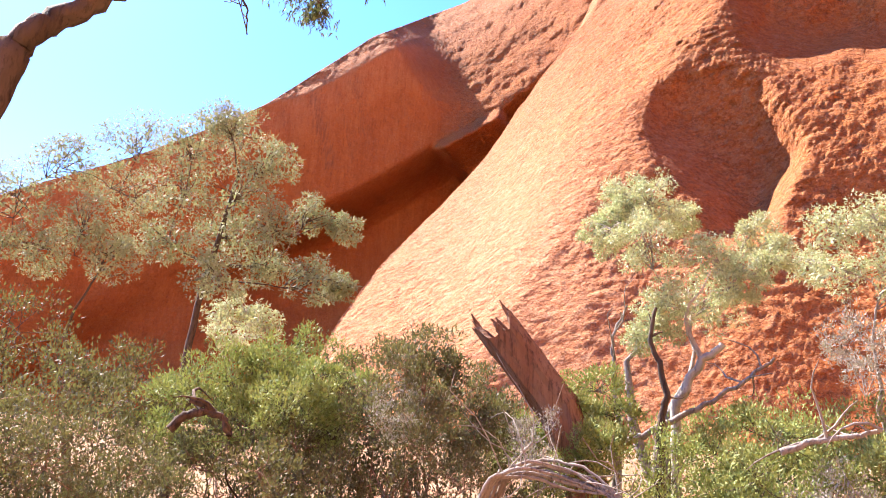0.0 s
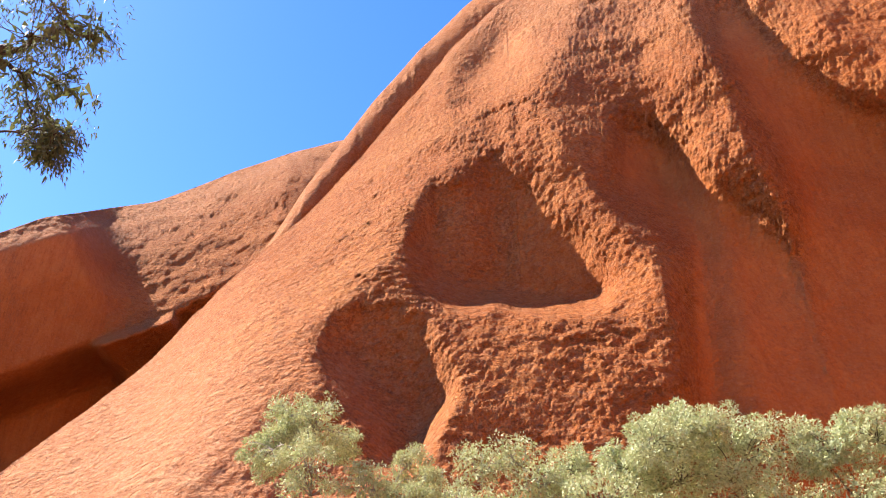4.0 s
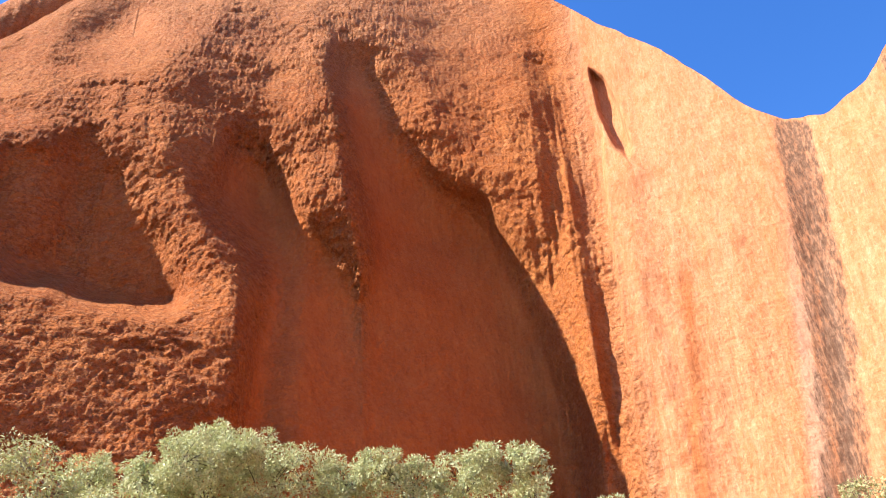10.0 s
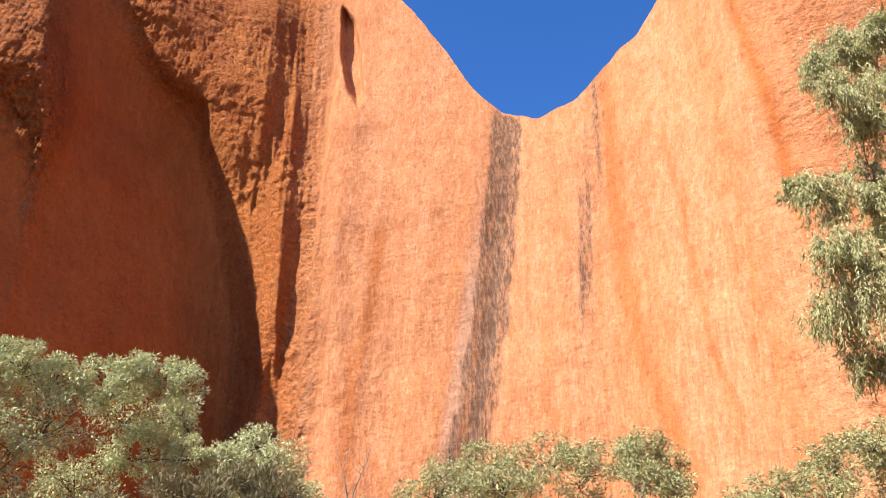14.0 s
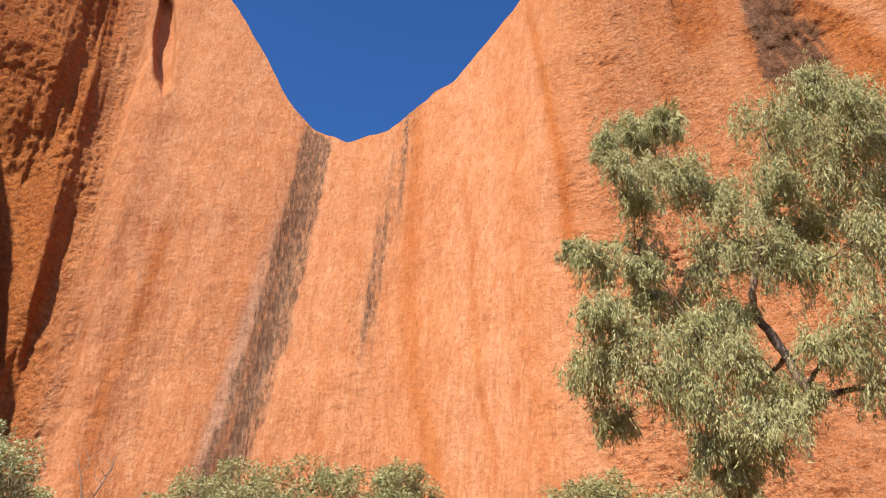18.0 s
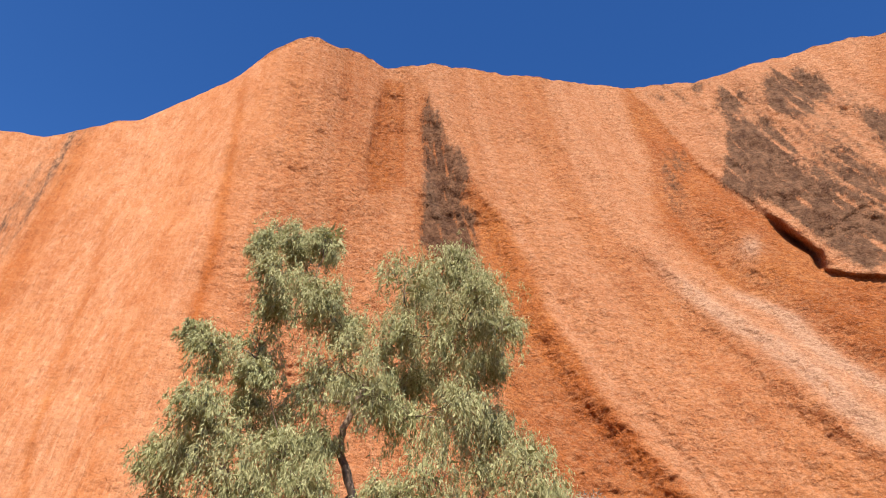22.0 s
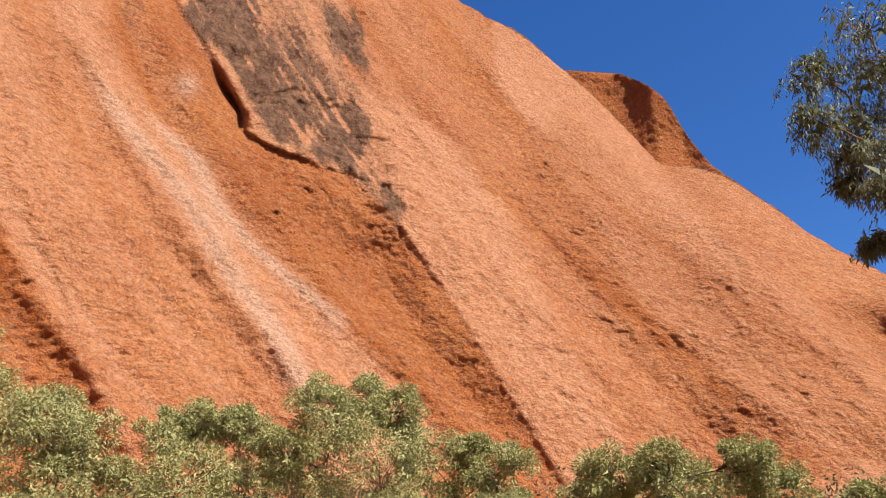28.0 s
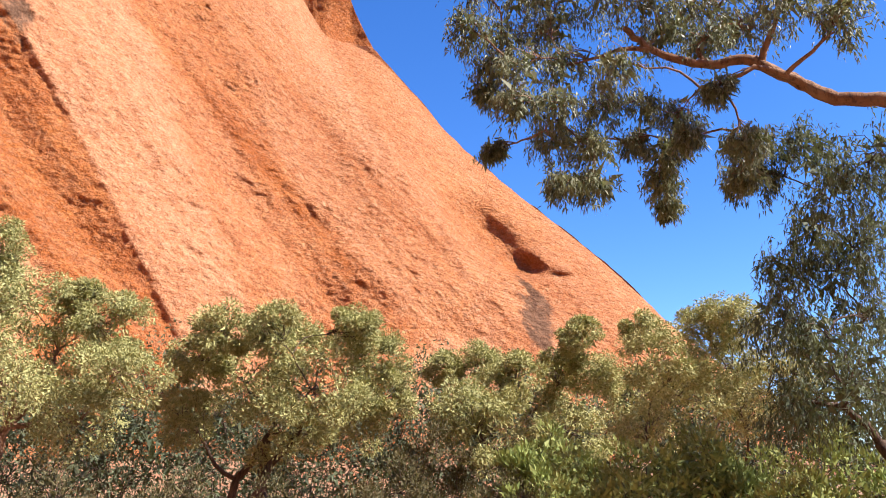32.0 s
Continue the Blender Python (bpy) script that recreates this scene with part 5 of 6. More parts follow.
# the weeping tree
plant("weeping_tree", base_at(117.4, 12), [(113.7, 34.5, 2.0), (116.7, 34.4, 1.8), (113.6, 32.1, 1.6), (116.2, 30.7, 2.9), (119.1, 30.1, 2.0), (110.5, 26.0, 1.8), (109.1, 26.6, 1.2), (114.1, 26.4, 2.0), (124.7, 33.7, 2.5),
      (128.6, 34.1, 2.5), (131.4, 32.9, 2.0), (125.7, 30.9, 2.5), (129.5, 30.5, 2.5), (132.7, 30.4, 1.8), (123.9, 28.0, 2.5), (128.0, 26.9, 2.9), (131.2, 26.9, 2.0), (120.4, 27.0, 2.5), (118.0, 23.6, 2.0), (123.2, 24.8, 2.0),
      (111.5, 21.0, 2.5), (110.3, 18.6, 2.5), (114.9, 21.0, 2.9), (113.6, 18.2, 2.9), (118.4, 19.4, 2.9), (125.9, 23.3, 2.0), (130.2, 23.4, 2.5), (133.5, 22.6, 2.5), (135.4, 21.1, 2.5), (128.4, 19.9, 2.5), (132.5, 19.6, 2.9),
      (136.0, 18.8, 2.0), (110.9, 14.8, 1.6), (120.5, 16.4, 2.9), (121.2, 13.7, 2.0), (132.5, 16, 3.0), (129, 15.5, 2.5), (117.6, 15.2, 2.2, -0.7), (119.4, 18.2, 2.0, -0.7), (116, 17, 2.2, -0.5), (126, 18, 2.2, -0.6), (117.2, 12.6, 1.6, -0.4), (119.8, 12.4, 1.8, -0.4), (118.6, 10.6, 1.3, -0.3), (123, 15, 1.8, -0.4),
      (114.8, 34.4, 1.7), (112.2, 33.8, 1.2), (117.5, 35, 1.2), (117.3, 31.3, 1.8), (114.3, 29.5, 1.4), (120.3, 29.1, 1.6), (120, 25.4, 1.5), (122.8, 24.8, 1.8), (128.9, 34.7, 1.7), (126.5, 32.3, 2), (130.8, 32.5, 1.8), (133.3, 30.7, 1.3), (124.8, 29.2, 1.8), (129.1, 29, 2.2), (132.1, 27.8, 1.4), (126.5, 25.8, 2), (130.3, 24.7, 2), (114.2, 24.9, 1.3), (114.1, 22.9, 1.4), (110.8, 22.1, 1.6), (109.3, 18.3, 1.8), (116.9, 20.5, 2), (120, 21.1, 1.6), (133.1, 23.9, 1.8)],
      41, LEAF_WEEP, BARK_PATCHY, "tall weeping tree with drooping grey-green foliage and reddish trunk", "tree", 12, 1350, leaf=0.0105, habit="weep", trunk=0.12,
      trunk_line=[(118.6, -9, 12), (118.4, 1, 12), (118.1, 6, 12), (118.1, 11.3, 12), (119.5, 12.8, 12), (122, 13.4, 12), (124.2, 14.4, 12), (123.7, 15.8, 12), (122.5, 18.7, 12), (121.3, 20.8, 12), (121.7, 23, 12), (122.6, 25.5, 12)])
plant("shrub", base_at(138.5, 14), [(137.4, 14.0, 2.5), (139.6, 17.9, 2.0), (136.9, 12.2, 2.5), (138.8, 15.3, 2.0), (141, 11, 2.5)], 42, LEAF_GREY, BARK_GREY, "dead greyish shrub of bare twigs", "shrub", 14, 330, leaf=0.006, stems=5, trunk=0.03)
plant("shrub", base_at(143.8, 16), [(140.7, 12.9, 1.6), (143.3, 16.4, 1.8), (145.4, 13.5, 1.6), (143, 12, 2.2), (147, 11, 2)], 43, LEAF_OLIVE, BARK_DARK, "tall olive-green shrub below the cliff", "shrub", 16, 600, stems=5, trunk=0.03)
# the belt of trees below the long slope
belt = "belt of olive trees"
plant("mulga_tree", base_at(151, 15), [(149.8, 12.1, 2.5), (151.5, 10.6, 2.5), (148.2, 10.9, 2.9), (150, 7, 3)], 51, LEAF_OLIVE, BARK_DARK, "bushy olive-green tree in the belt", "tree", 15, 2900, 0.0064, trunk=0.08, group=belt)
plant("mulga_tree", base_at(158.5, 15), [(156.8, 11.9, 2.0), (159.2, 12.9, 2.0), (161.5, 12.3, 2.0), (158.3, 9.1, 3.3), (154.4, 8.1, 2.5), (162, 8.5, 2.6)], 52, LEAF_OLIVE, BARK_DARK, "grey-olive bushy tree with dark limbs", "tree", 15, 2900, 0.0064, trunk=0.09, group=belt)
plant("mulga_tree", base_at(172, 13), [(167.3, 14.2, 2.5), (170.0, 14.6, 2.5), (172.3, 14.2, 2.0), (167.0, 10.2, 3.3), (171.0, 10.6, 3.7), (174.5, 11.4, 2.5), (178.0, 11.3, 1.6), (180.0, 9.9, 2.5), (176.8, 8.1, 3.3), (169.0, 6.0, 3.7), (173.1, 6.0, 3.7),
      (180.8, 6.8, 2.9), (178.8, 3.7, 3.3), (164.5, 11, 2.2)], 53, LEAF_OLIVE, BARK_RED, "broad olive-green tree with crooked dark stems", "tree", 13, 3400, 0.0064, trunk=0.12, stems=3, group=belt)
plant("mulga_tree", base_at(189, 14.5), [(187.2, 9.9, 2.0), (185.7, 7.9, 2.0), (190.4, 10.5, 2.0), (192.1, 8.9, 2.5), (196.2, 10.2, 2.0), (197.8, 8.3, 2.5), (189.0, 6.4, 3.3), (193.8, 6.2, 3.3), (198.7, 5.9, 2.5), (196.3, 3.6, 2.9), (191.6, 3.1, 3.3),
      (185, 4, 2.5)], 54, LEAF_OLIVE, BARK_DARK, "broad olive-green tree with drooping leaves", "tree", 14.5, 3300, 0.0064, trunk=0.11, stems=3, group=belt)
plant("mulga_tree", base_at(207.7, 13), [(203.1, 7.6, 1.6), (205.4, 7.9, 2.0), (204.2, 5.2, 2.5), (208.1, 6.8, 2.0), (212.8, 9.8, 1.6), (211.2, 7.5, 2.0), (213.7, 7.1, 2.0), (209.1, 4.5, 2.9), (205.3, 3.4, 2.9), (212, 3, 3)],
      55, LEAF_OLIVE, BARK_DARK, "dark olive tree leaning in shade", "tree", 13, 2700, 0.0064, trunk=0.09, stems=2, group=belt)
plant("mulga_tree", base_at(217.4, 16), [(217.2, 10.0, 1.6), (218.4, 8.1, 2.5), (216.1, 5.6, 2.5), (219.8, 5.9, 2.5), (217, 3, 3)], 56, LEAF_OLIVE, BARK_DARK, "thin olive-green tree in the belt", "tree", 16, 2300, 0.0064, trunk=0.08, group=belt)
plant("mulga_tree", base_at(223, 15), [(221.3, 9.8, 2.0), (223.0, 10.8, 2.0), (222.9, 7.2, 2.5), (223.2, 4.5, 2.5), (226, 7, 3)], 57, LEAF_OLIVE, BARK_DARK, "thin olive-green tree in the belt", "tree", 15, 2300, 0.0064, trunk=0.08, group=belt)
# trees beside the standpoint whose boughs hang into view
plant("gum_tree", base_at(250, 5.5), [(205.6, 35.1, 1.72), (209.2, 34.1, 2.24), (212.8, 33.7, 2.24), (216.2, 33.5, 2.24), (219.4, 32.6, 2.24), (222.1, 31.7, 2.24), (224.7, 31.5, 2.24), (226.5, 30, 2.06), (205, 32, 1.55), (207.7, 31.2, 2.06), (211.7, 31.8, 1.89),
      (220.7, 30.4, 1.72), (223.6, 29.6, 1.89), (206.7, 29.2, 1.72), (209.3, 29, 2.24), (212.8, 29, 2.06), (216.5, 28.5, 1.89), (206.6, 27.4, 1.2), (208.7, 26.7, 1.46), (212.1, 26.4, 1.89), (215.4, 26.2, 1.89), (218.5, 25.8, 1.72),
      (221, 24.6, 1.55), (211.5, 23.9, 1.63), (214.3, 23.2, 1.72), (217.5, 23.3, 1.29), (220, 22.5, 1.55), (206.9, 23.4, 0.86), (212.1, 20.9, 1.29), (214.5, 20.5, 1.29), (219.4, 20.4, 1.38), (219.6, 18.8, 1.03),
      (221.6, 23.4, 0.86), (223.9, 26.3, 0.95), (225.4, 22.4, 1.38), (225.1, 20.3, 1.29), (229.5, 31, 1.89), (232.5, 29.5, 1.89), (210, 37, 3), (217, 37.5, 3), (224, 36, 3), (231, 33, 2.58)],
      61, LEAF_NARROW, BARK_RED, "overhanging gum tree with dark narrow leaves and reddish boughs", "tree", 6.5, 560, leaf=0.0135, habit="weep", trunk=0.075,
      trunk_line=[(252, -14, 6.2), (248, 5, 6.4), (240, 19, 6.5), (234.7, 23.6, 6.5), (231.6, 23.9, 6.5), (228.9, 25.9, 6.5), (226.1, 27.9, 6.5), (223.3, 27.6, 6.5), (219.3, 29.3, 6.5), (217.5, 31.0, 6.5)])
# the dark leaves here also carry the shade of the backlit crown
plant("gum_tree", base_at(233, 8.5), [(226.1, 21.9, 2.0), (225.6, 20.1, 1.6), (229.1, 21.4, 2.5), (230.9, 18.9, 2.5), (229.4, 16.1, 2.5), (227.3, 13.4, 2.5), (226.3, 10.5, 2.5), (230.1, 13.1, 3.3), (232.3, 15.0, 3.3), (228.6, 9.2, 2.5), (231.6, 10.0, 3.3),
      (229.8, 5.9, 3.3), (234, 20, 3.5), (227, 5, 2.5)], 62, LEAF_DARK_SHADED, BARK_DARK, "dark-leaved gum tree, its shade put into the leaf colour", "tree", 8.5, 760, leaf=0.013, habit="weep", trunk=0.12)
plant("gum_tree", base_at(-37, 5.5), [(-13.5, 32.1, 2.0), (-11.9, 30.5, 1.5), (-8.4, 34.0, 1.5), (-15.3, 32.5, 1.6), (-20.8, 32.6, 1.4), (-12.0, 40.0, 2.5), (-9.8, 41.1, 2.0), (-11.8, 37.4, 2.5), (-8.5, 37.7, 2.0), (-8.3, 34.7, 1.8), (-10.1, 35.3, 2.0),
      (-7.6, 41.4, 1.6), (-8.6, 33.1, 1.2), (-14, 43, 3), (-18, 40, 3), (-11, 45, 3)], 63, LEAF_DARK_SHADED, BARK_DARK, "overhanging gum tree with dark bough and narrow leaves", "tree", 5.5, 260, leaf=0.014, habit="weep", trunk=0.12,
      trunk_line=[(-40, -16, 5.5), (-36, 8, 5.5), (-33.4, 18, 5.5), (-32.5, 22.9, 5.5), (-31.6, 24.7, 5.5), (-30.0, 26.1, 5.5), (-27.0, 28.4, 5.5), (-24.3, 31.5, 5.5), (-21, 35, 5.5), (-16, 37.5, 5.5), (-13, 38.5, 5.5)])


# ---------------------------------------------------------------- undergrowth
def bush(az, el, r, d, seed, mat, bark, label, count=820, habit="spray", leaf=0.0078, group="undergrowth"):
    lobes = [(az, el, r), (az - r * 0.8, el - r * 0.6, r * 0.8), (az + r * 0.8, el - r * 0.7, r * 0.8), (az - r * 0.3, el - r * 1.5, r), (az + r * 0.5, el - r * 1.8, r)]
    return plant("shrub", base_at(az, d), lobes, seed, mat, bark, label, "shrub", d, count, leaf, habit, stems=6, trunk=0.022, group=group, fork=0.3)


GREENS = [(-28.6, 5.9, 3.7), (-21.2, 4.3, 2.9), (-17.5, 3.8, 2.5), (-13.9, 5.2, 2.7), (-11.3, 6.3, 2.3), (-9.2, 5.4, 2.5), (-11.8, 3.4, 3.3), (10.1, 4.8, 2.0), (8.9, 2.4, 2.0), (17.6, 1.2, 3.3), (20.1, 2.7, 2.7), (22.8, 1.4, 3.1),
          (15.7, -0.6, 3.0), (22.0, -0.8, 3.0), (26.1, 2.4, 2.9), (27.1, -0.3, 3.3), (6.6, 1.1, 2.3), (31, 1.5, 3.0)]
BROWNS = [(-26.1, 2.5, 3.7), (-23.5, 0.5, 3.3), (-26.9, -1.1, 3.7), (-20.4, -1.9, 2.9), (-7.1, 4.0, 3.1), (-4.0, 6.0, 2.7), (-1.7, 7.4, 2.0), (-4.5, 1.4, 3.7), (-0.7, 4.0, 3.1), (1.7, 4.5, 2.3), (-7.6, -0.2, 3.3), (-1.3, 0.0, 3.3),
          (3.4, 2.4, 2.3), (-10.7, 0.0, 2.9), (-31, 1, 4), (-15, 0.5, 2.8)]
rs = np.random.default_rng(5)
# left of -18 degrees the brown leaf puts overhead tree shade into the colour
for i, (az, el, r) in enumerate(GREENS):
    bush(az, el, r, rs.uniform(9.5, 12.5), 100 + i, LEAF_GREEN if az > -18 else LEAF_BROWN, BARK_DARK, "leafy green shrub in the undergrowth" if az > -18 else "leafy shrub in the undergrowth, browned for tree shade")
for i, (az, el, r) in enumerate(BROWNS):
    bush(az, el, r, rs.uniform(8.5, 11.5), 150 + i, LEAF_BROWN, BARK_RED, "brownish twiggy shrub in the undergrowth", 560)
# brownish leaves, dark enough to stand in for shade under the trees
for i, (az, el, r, d) in enumerate([(159.5, 5.5, 3.5, 11), (165, 7.0, 3.0, 12), (163, 2, 3.5, 10), (177.8, -0.6, 2.9, 10), (184.6, -0.4, 2.6, 10.5), (191, -1.0, 2.8, 10), (199.6, 0.2, 2.8, 10.5), (202.5, 2.6, 2.6, 12), (207.4, -0.2, 2.8, 10),
                                    (153, 4.5, 3.5, 12), (147, 5, 3.5, 12), (148, 0, 4, 10), (155, -1, 4, 9), (170, -1, 3.5, 10)]):
    bush(az, el - 0.6, 0.8 * r, d, 200 + i, LEAF_BROWN, BARK_DARK, "brownish shrub under the trees, darkened for their shade", 500)
# added backing: dark leaves put the shade between the trunks into colour
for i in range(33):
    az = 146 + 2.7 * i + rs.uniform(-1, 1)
    bush(az, rs.uniform(3.6, 6.8), rs.uniform(2.8, 3.8), rs.uniform(18, 23), 400 + i, LEAF_DARK_SHADED, BARK_DARK, "added shrub behind the trees, leaves coloured as shade", 280, "puff", 0.008)
# added likewise below the silver trees, with shade in the leaf colour
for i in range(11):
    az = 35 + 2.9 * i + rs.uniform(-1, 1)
    bush(az, rs.uniform(5.5, 7.5), rs.uniform(2.8, 3.6), rs.uniform(20, 23), 450 + i, LEAF_DARK_SHADED, BARK_DARK, "added shrub behind the trees, leaves coloured as shade", 280, "puff", 0.008)
for i, (az, el, r, d) in enumerate([(213.2, -0.4, 2.6, 8.5), (217.0, 0.2, 2.6, 8.5), (220.6, 1.0, 2.4, 9), (224.1, -0.2, 2.6, 9), (228.5, 0.6, 2.8, 9), (210, 1.6, 2.2, 11)]):
    bush(az, el, r, d, 220 + i, LEAF_GREEN, BARK_DARK, "bright green reedy shrub", 420, leaf=0.014)
# beyond 105 degrees the dark leaf colour stands for the tree's shade
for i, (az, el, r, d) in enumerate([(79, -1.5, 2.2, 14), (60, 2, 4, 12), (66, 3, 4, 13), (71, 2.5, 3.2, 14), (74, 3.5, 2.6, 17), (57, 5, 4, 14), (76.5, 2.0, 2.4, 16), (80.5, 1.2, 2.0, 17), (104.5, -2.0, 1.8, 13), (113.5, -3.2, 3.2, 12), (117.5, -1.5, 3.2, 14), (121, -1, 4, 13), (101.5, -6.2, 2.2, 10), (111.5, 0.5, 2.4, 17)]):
    bush(az, el, r, d, 240 + i, LEAF_OLIVE if az < 105 else LEAF_DARK_SHADED, BARK_GREY, "grey-olive shrub by the gorge mouth" if az < 105 else "shrub by the gorge mouth, leaves darkened to stand for shade", 420)
for i, (az, el, r, d) in enumerate([(78, 0.6, 2.2, 20), (92.5, 0.4, 1.8, 20), (100, 0.6, 2.0, 21), (104, -0.2, 2.2, 18), (108.5, -0.6, 2.4, 17), (95.5, -1.0, 2.0, 15), (89, -2.2, 2.0, 12.5)]):
    bush(az, el, r, d, 280 + i, LEAF_WEEP if i % 2 else LEAF_OLIVE, BARK_GREY, "straw and grey-green shrub on the sand", 420, "puff", 0.0065)
for i, (az, el, r, d) in enumerate([(-3.6, 4.2, 1.5, 8.8), (6.4, 2.2, 1.7, 9), (25.5, -0.8, 2.0, 9), (27.0, 9.0, 1.6, 16)]):
    bush(az, el, r, d, 260 + i, LEAF_GREY, BARK_GREY, "dead shrub of bleached bare twigs", 300, leaf=0.0055)


# ---------------------------------------------------------------- dead wood
def stump():
    """A leaning trunk, snapped off, with a jagged hollow rim and splinters."""
    rng = np.random.default_rng(9)
    d = 9.5
    foot, waist, top = place(12.2, -9.5, d), place(7.75, 3.3, d), place(3.05, 9.2, d)
    root = empty("broken_stump", foot, "leaning snapped tree stump with splintered red wood", "stump")
    way_up = (top - waist) / np.linalg.norm(top - waist)
    side = np.cross(way_up, top / np.linalg.norm(top))
    side /= np.linalg.norm(side)
    deep = np.cross(side, way_up)
    line = np.concatenate([foot + (waist - foot) * np.linspace(0, 1, 9)[:-1, None], waist + (top - waist) * np.linspace(0, 1, 9)[:, None]])
    sides = 30
    ang = np.linspace(0, 2 * np.pi, sides, endpoint=False)
    ridge = 1 + 0.07 * np.sin(5 * ang + 0.7) + 0.05 * np.sin(11 * ang)
    jag = 0.30 * np.exp(-((np.cos(ang) - 1) / 0.35) ** 2) + 0.20 * np.exp(-((np.cos(ang) + 1) / 0.3) ** 2) + 0.06 * rng.random(sides) - 0.22
    rings = []
    for i, c in enumerate(line):
        f = i / (len(line) - 1)
        r = np.interp(f, [0, 0.3, 0.6, 1], [0.34, 0.26, 0.235, 0.245])
        rr = r * ridge * (1 + 0.02 * rng.normal(size=sides))
        ring = c + rr[:, None] * (np.cos(ang)[:, None] * side + np.sin(ang)[:, None] * deep)
        rings.append(ring + way_up * (jag * max(0, (f - 0.62) / 0.38))[:, None])
    for k, (shrink, drop) in enumerate(((0.72, 0.05), (0.55, 0.3))):
        inner = top + (rings[len(line) - 1] - top - way_up * jag[:, None]) * shrink
        rings.append(inner + way_up * (jag - drop - 0.1 * k)[:, None])
    P = np.stack(rings) - foot
    idx = np.arange(P.shape[0] * sides).reshape(P.shape[0], sides)
    nxt = np.roll(idx, -1, 1)
    b = Build()
    b.add(P.reshape(-1, 3), np.stack([idx[:-1], nxt[:-1], nxt[1:], idx[1:]], -1).reshape(-1, 4))
    part("trunk", b.mesh("trunk", STUMP_WOOD, False), root)
    for a0, long_ in ((0.15, 0.30), (0.5, 0.16), (-0.4, 0.20), (2.9, 0.22), (3.4, 0.13), (1.7, 0.10), (4.6, 0.10)):
        base = top + 0.2 * (math.cos(a0) * side + math.sin(a0) * deep) - way_up * 0.16
        s_ = Build()
        s_.tube(bent(base - foot, base - foot + way_up * (long_ + 0.14) + rng.normal(size=3) * 0.02, rng, 0.03, 6), np.linspace(0.05, 0.008, 6), 5, 0.2, rng)
        part("splinter", s_.mesh("splinter", STUMP_WOOD), root)


stump()


def bough(name, pts, r0, r1, seed, mat, label, side=0):
    """A fallen or dead bough along points of bearing, height angle and distance, with side shoots."""
    rng = np.random.default_rng(seed)
    P = np.array([place(*q) for q in pts])
    root = empty(name, P[0], label, "dead wood")
    fine = np.concatenate([P[i] + (P[i + 1] - P[i]) * np.linspace(0, 1, 6)[:-1, None] for i in range(len(P) - 1)] + [P[-1:]])
    fine[1:-1] = (fine[:-2] + 2 * fine[1:-1] + fine[2:]) / 4
    fine[1:-1] += rng.normal(size=(len(fine) - 2, 3)) * r0 * 0.2
    b = Build()
    b.tube(fine - P[0], np.linspace(r0, r1, len(fine)), 8, 0.06, rng)
    part("limb", b.mesh("limb", mat, True), root)
    for _ in range(side):
        i = rng.integers(len(fine) // 4, len(fine))
        q = fine[i] + rng.normal(size=3) * 0.35 + np.array([0, 0, 0.3])
        s = Build()
        s.tube(bent(fine[i], q, rng, 0.2, 6) - P[0], np.linspace(r1 * 0.9, 0.004, 6), 5)
        part("shoot", s.mesh("shoot", mat, True), root)
    return root


# crooked limbs of the silver tree and the fallen boughs below it
bough("dead_bough", [(11.6, -4, 11.2), (11.6, 1.0, 11.2), (13.1, 1.6, 11.2), (15.4, 2.8, 11.2), (18.0, 4.2, 11.2), (20.6, 5.9, 11.2), (22.1, 7.1, 11.2)], 0.065, 0.018, 301, BARK_GREY, "long grey leaning dead bough", 6)
bough("dead_bough", [(14.5, -4, 11.0), (14.5, 2.2, 11.0), (15.1, 4.5, 11.0), (14.6, 6.8, 11.0), (14.0, 8.4, 11.0), (14.5, 10.5, 11.0)], 0.06, 0.022, 302, BARK_DARK, "upright dark crooked dead bough", 3)
bough("dead_bough", [(15.6, -3, 11.6), (15.6, 3.8, 11.6), (16.4, 5.3, 11.6), (17.6, 7.0, 11.6), (18.9, 8.0, 11.6)], 0.075, 0.05, 303, BARK_PALE, "pale broken limb stub", 1)
bough("dead_bough", [(11.8, -3, 11.8), (11.8, 2.9, 11.8), (11.5, 6.7, 11.8), (11.4, 8.3, 11.8), (12.5, 10.7, 11.8)], 0.045, 0.015, 304, BARK_GREY, "thin weathered dead stem", 4)
for k in range(9):
    o = rs.uniform(-0.8, 0.8)
    bough("fallen_bough", [(2.4 + o, -4.2, 7.5), (3.6 + o, -1.4 + 0.2 * o, 7.5 + 0.2 * o), (6.0 + o, -0.1 - 0.15 * k, 7.6 + 0.3 * o), (8.8 + o, -0.5 - 0.2 * k, 7.6), (11.4 + 0.5 * o, -2.2, 7.5), (12.9 + 0.5 * o, -4.6, 7.4)],
          0.022, 0.008, 310 + k, BARK_GREY, "arching bleached fallen bough", 3)
bough("fallen_bough", [(-19.0, 0.7, 8.0), (-18.2, 1.7, 8.0), (-16.7, 2.0, 8.0), (-15.6, 1.7, 8.0), (-15.1, 0.5, 8.0)], 0.045, 0.03, 330, BARK_DARK, "dark bent fallen bough", 3)
bough("fallen_bough", [(-17.9, 2.7, 8.0), (-17.1, 2.5, 8.0), (-16.2, 2.0, 8.0)], 0.03, 0.028, 336, BARK_DARK, "dark forked fallen bough", 1)
bough("fallen_bough", [(22.1, 1.0, 8.6), (24.1, 1.8, 8.6), (26.1, 2.1, 8.6), (28.0, 2.6, 8.6)], 0.035, 0.02, 331, BARK_GREY, "grey twisted fallen bough", 6)
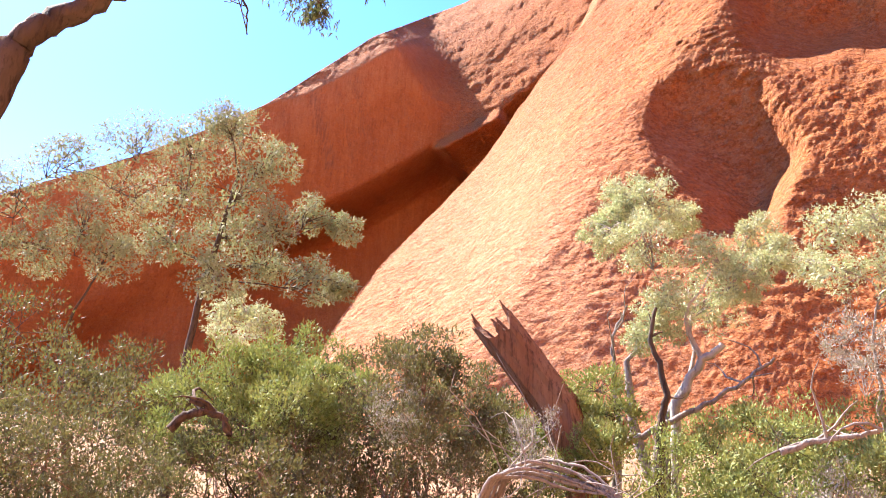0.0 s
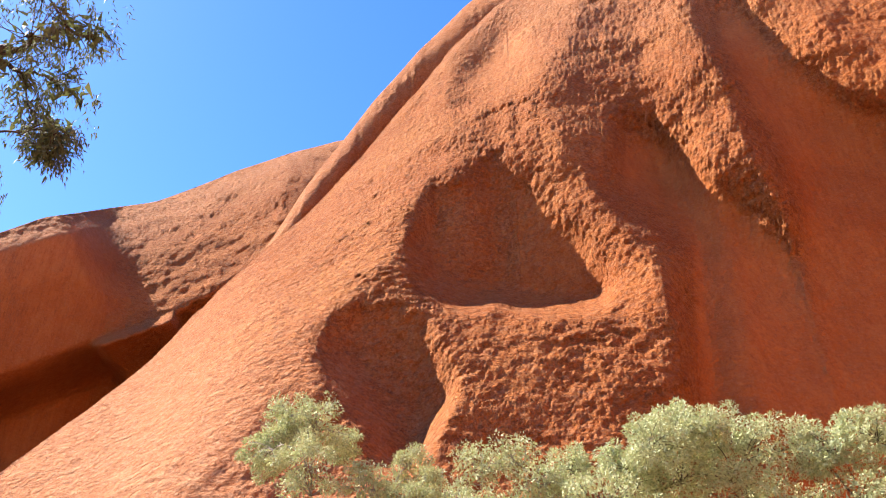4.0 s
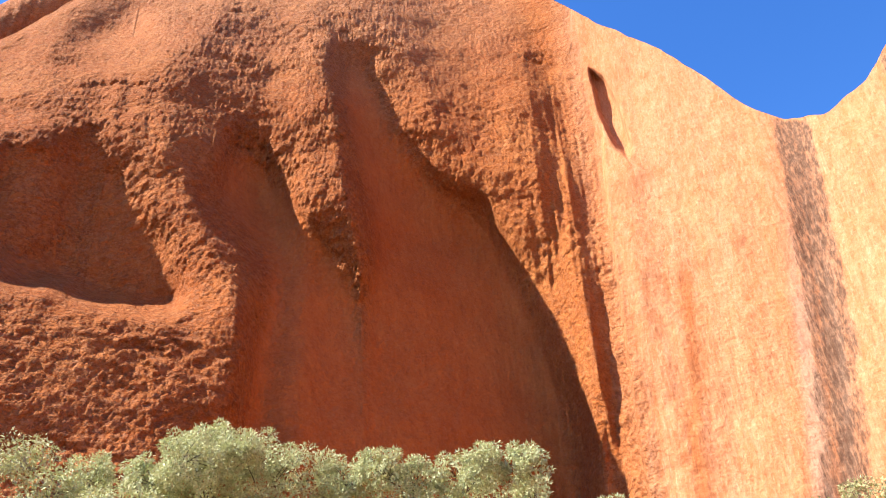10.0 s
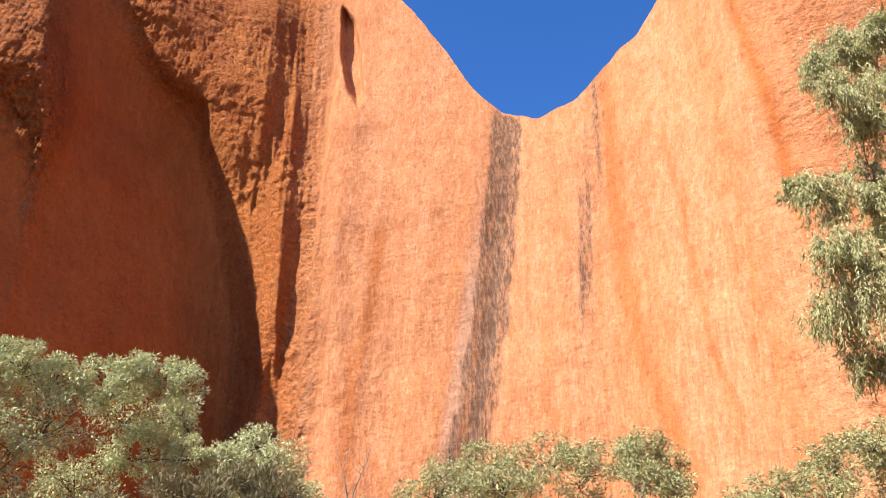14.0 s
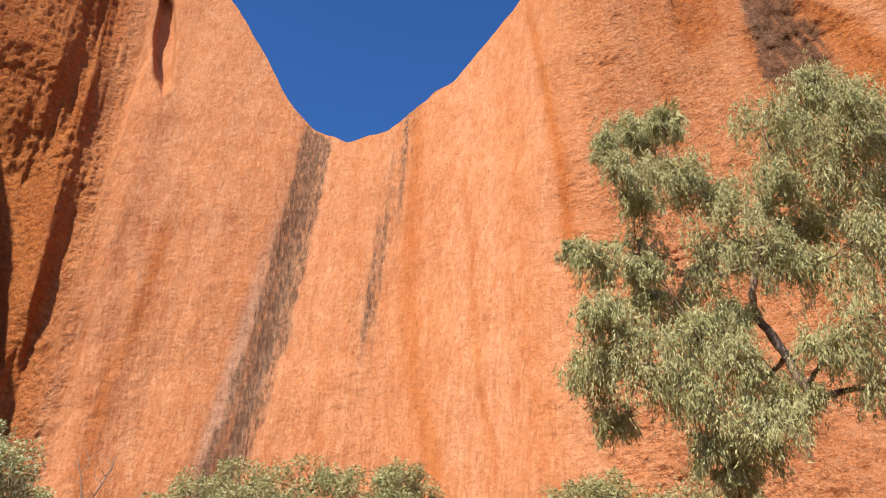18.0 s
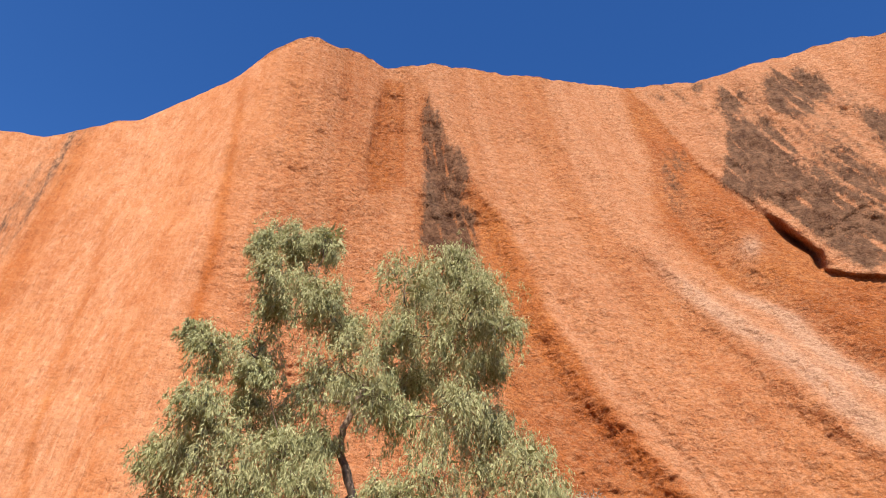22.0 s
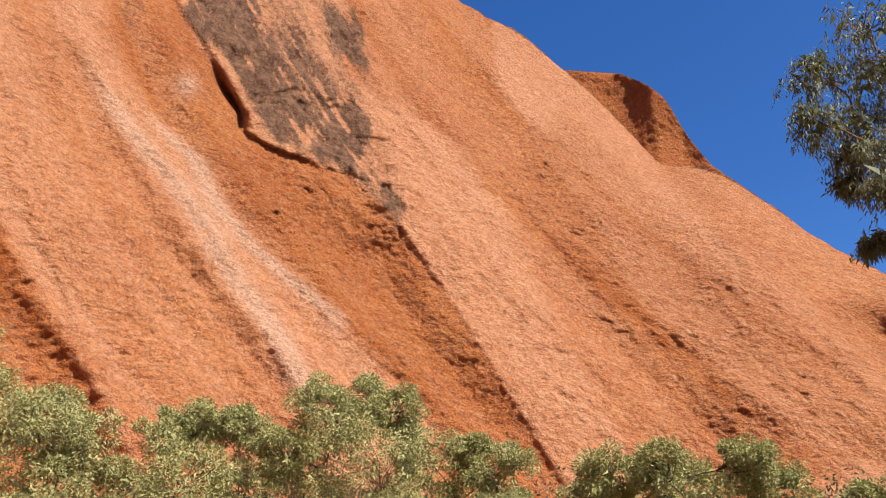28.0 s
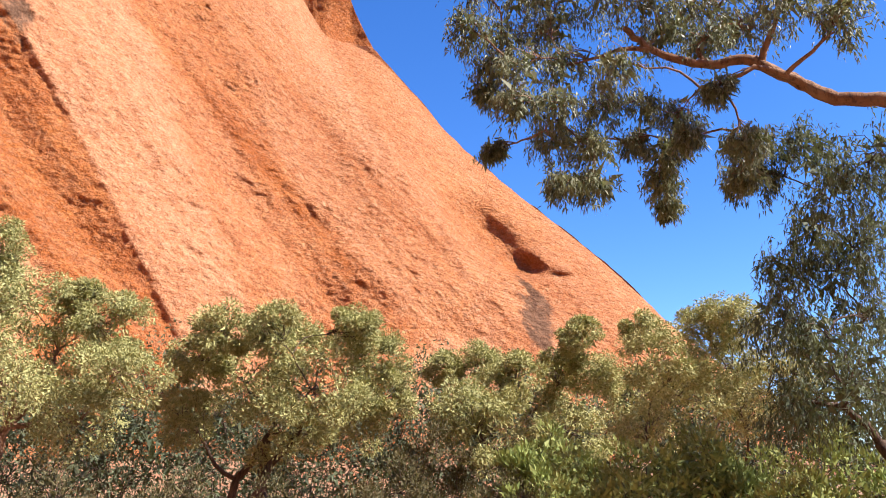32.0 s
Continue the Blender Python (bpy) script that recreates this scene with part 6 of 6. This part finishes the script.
bough("dead_bough", [(140.0, 4, 13.5), (138.6, 11, 13.6), (139.2, 14, 13.6), (140.3, 17.5, 13.6)], 0.05, 0.012, 332, BARK_GREY, "bare grey dead stem", 6)
bough("dead_bough", [(75.3, 3, 20), (74.9, 7.3, 20), (74.5, 9.4, 20), (73.9, 11.1, 20)], 0.03, 0.008, 334, BARK_GREY, "thin bare dead stem", 7)
bough("dead_bough", [(75.6, 3, 20.4), (75.0, 8.0, 20.4), (76.1, 10.5, 20.4), (76.2, 11.4, 20.4)], 0.025, 0.008, 335, BARK_GREY, "thin bare dead stem", 5)
# hanging twigs of the bough overhead
bough("hanging_twig", [(-23.9, 31.9, 5.5), (-20.0, 32.3, 5.5), (-18.0, 30.9, 5.5), (-17.2, 29.6, 5.5), (-17.0, 28.0, 5.5)], 0.016, 0.005, 333, BARK_DARK, "thin bare twig hanging from the bough", 4)


# ---------------------------------------------------------------- grass and litter
def grass_tufts():
    rng = np.random.default_rng(21)
    b = Build()
    spots = []
    for _ in range(900):
        az, d = rng.uniform(60, 125), rng.uniform(8, 26)
        spots.append((az, d, rng.uniform(0.12, 0.32)))
    for az, d, h in [(78.5, 14, 0.7), (80, 15, 0.7), (82, 14.5, 0.6), (77, 13.5, 0.6), (84.5, 13.5, 0.5), (86.5, 13, 0.5), (81, 13.6, 0.5)]:
        spots += [(az + rng.normal() * 0.6, d + rng.normal() * 0.3, h) for _ in range(5)]
    for _ in range(500):
        spots.append((rng.uniform(-36, 34), rng.uniform(7.5, 18), rng.uniform(0.1, 0.3)))
    for _ in range(500):
        spots.append((rng.uniform(140, 234), rng.uniform(7.5, 20), rng.uniform(0.1, 0.35)))
    for az, d, h in spots:
        p = np.array(spot(az, d))
        n = 16
        at = p + rng.normal(size=(n, 3)) * np.array([0.07, 0.07, 0])
        aim = rng.normal(size=(n, 3)) * 0.42 + np.array([0, 0, 1.0])
        aim /= np.linalg.norm(aim, axis=1)[:, None]
        ln = h * rng.uniform(0.5, 1.2, n)
        b.leaves(at, aim, ln, np.full(n, 0.012))
    tagged(part("dry_grass", b.mesh("dry_grass", GRASS)), "tufts of dry yellow grass on red sand", "grass", kind="stuff")


def litter():
    """Fallen sticks and bark scraps."""
    rng = np.random.default_rng(22)
    b = Build()
    for _ in range(1500):
        az = rng.uniform(-36, 234)
        d = rng.uniform(6, 22)
        p = np.array(spot(az, d)) + np.array([0, 0, 0.015])
        w = rng.normal(size=3) * np.array([1, 1, 0.12])
        w *= rng.uniform(0.08, 0.5) / np.linalg.norm(w)
        b.tube(np.array([p, p + w * 0.5 + rng.normal(size=3) * 0.02, p + w]), np.array([0.012, 0.009, 0.004]) * rng.uniform(0.6, 1.6), 4)
    tagged(part("fallen_sticks", b.mesh("fallen_sticks", BARK_GREY)), "grey fallen sticks scattered on sand", "litter", kind="stuff")


grass_tufts()
litter()
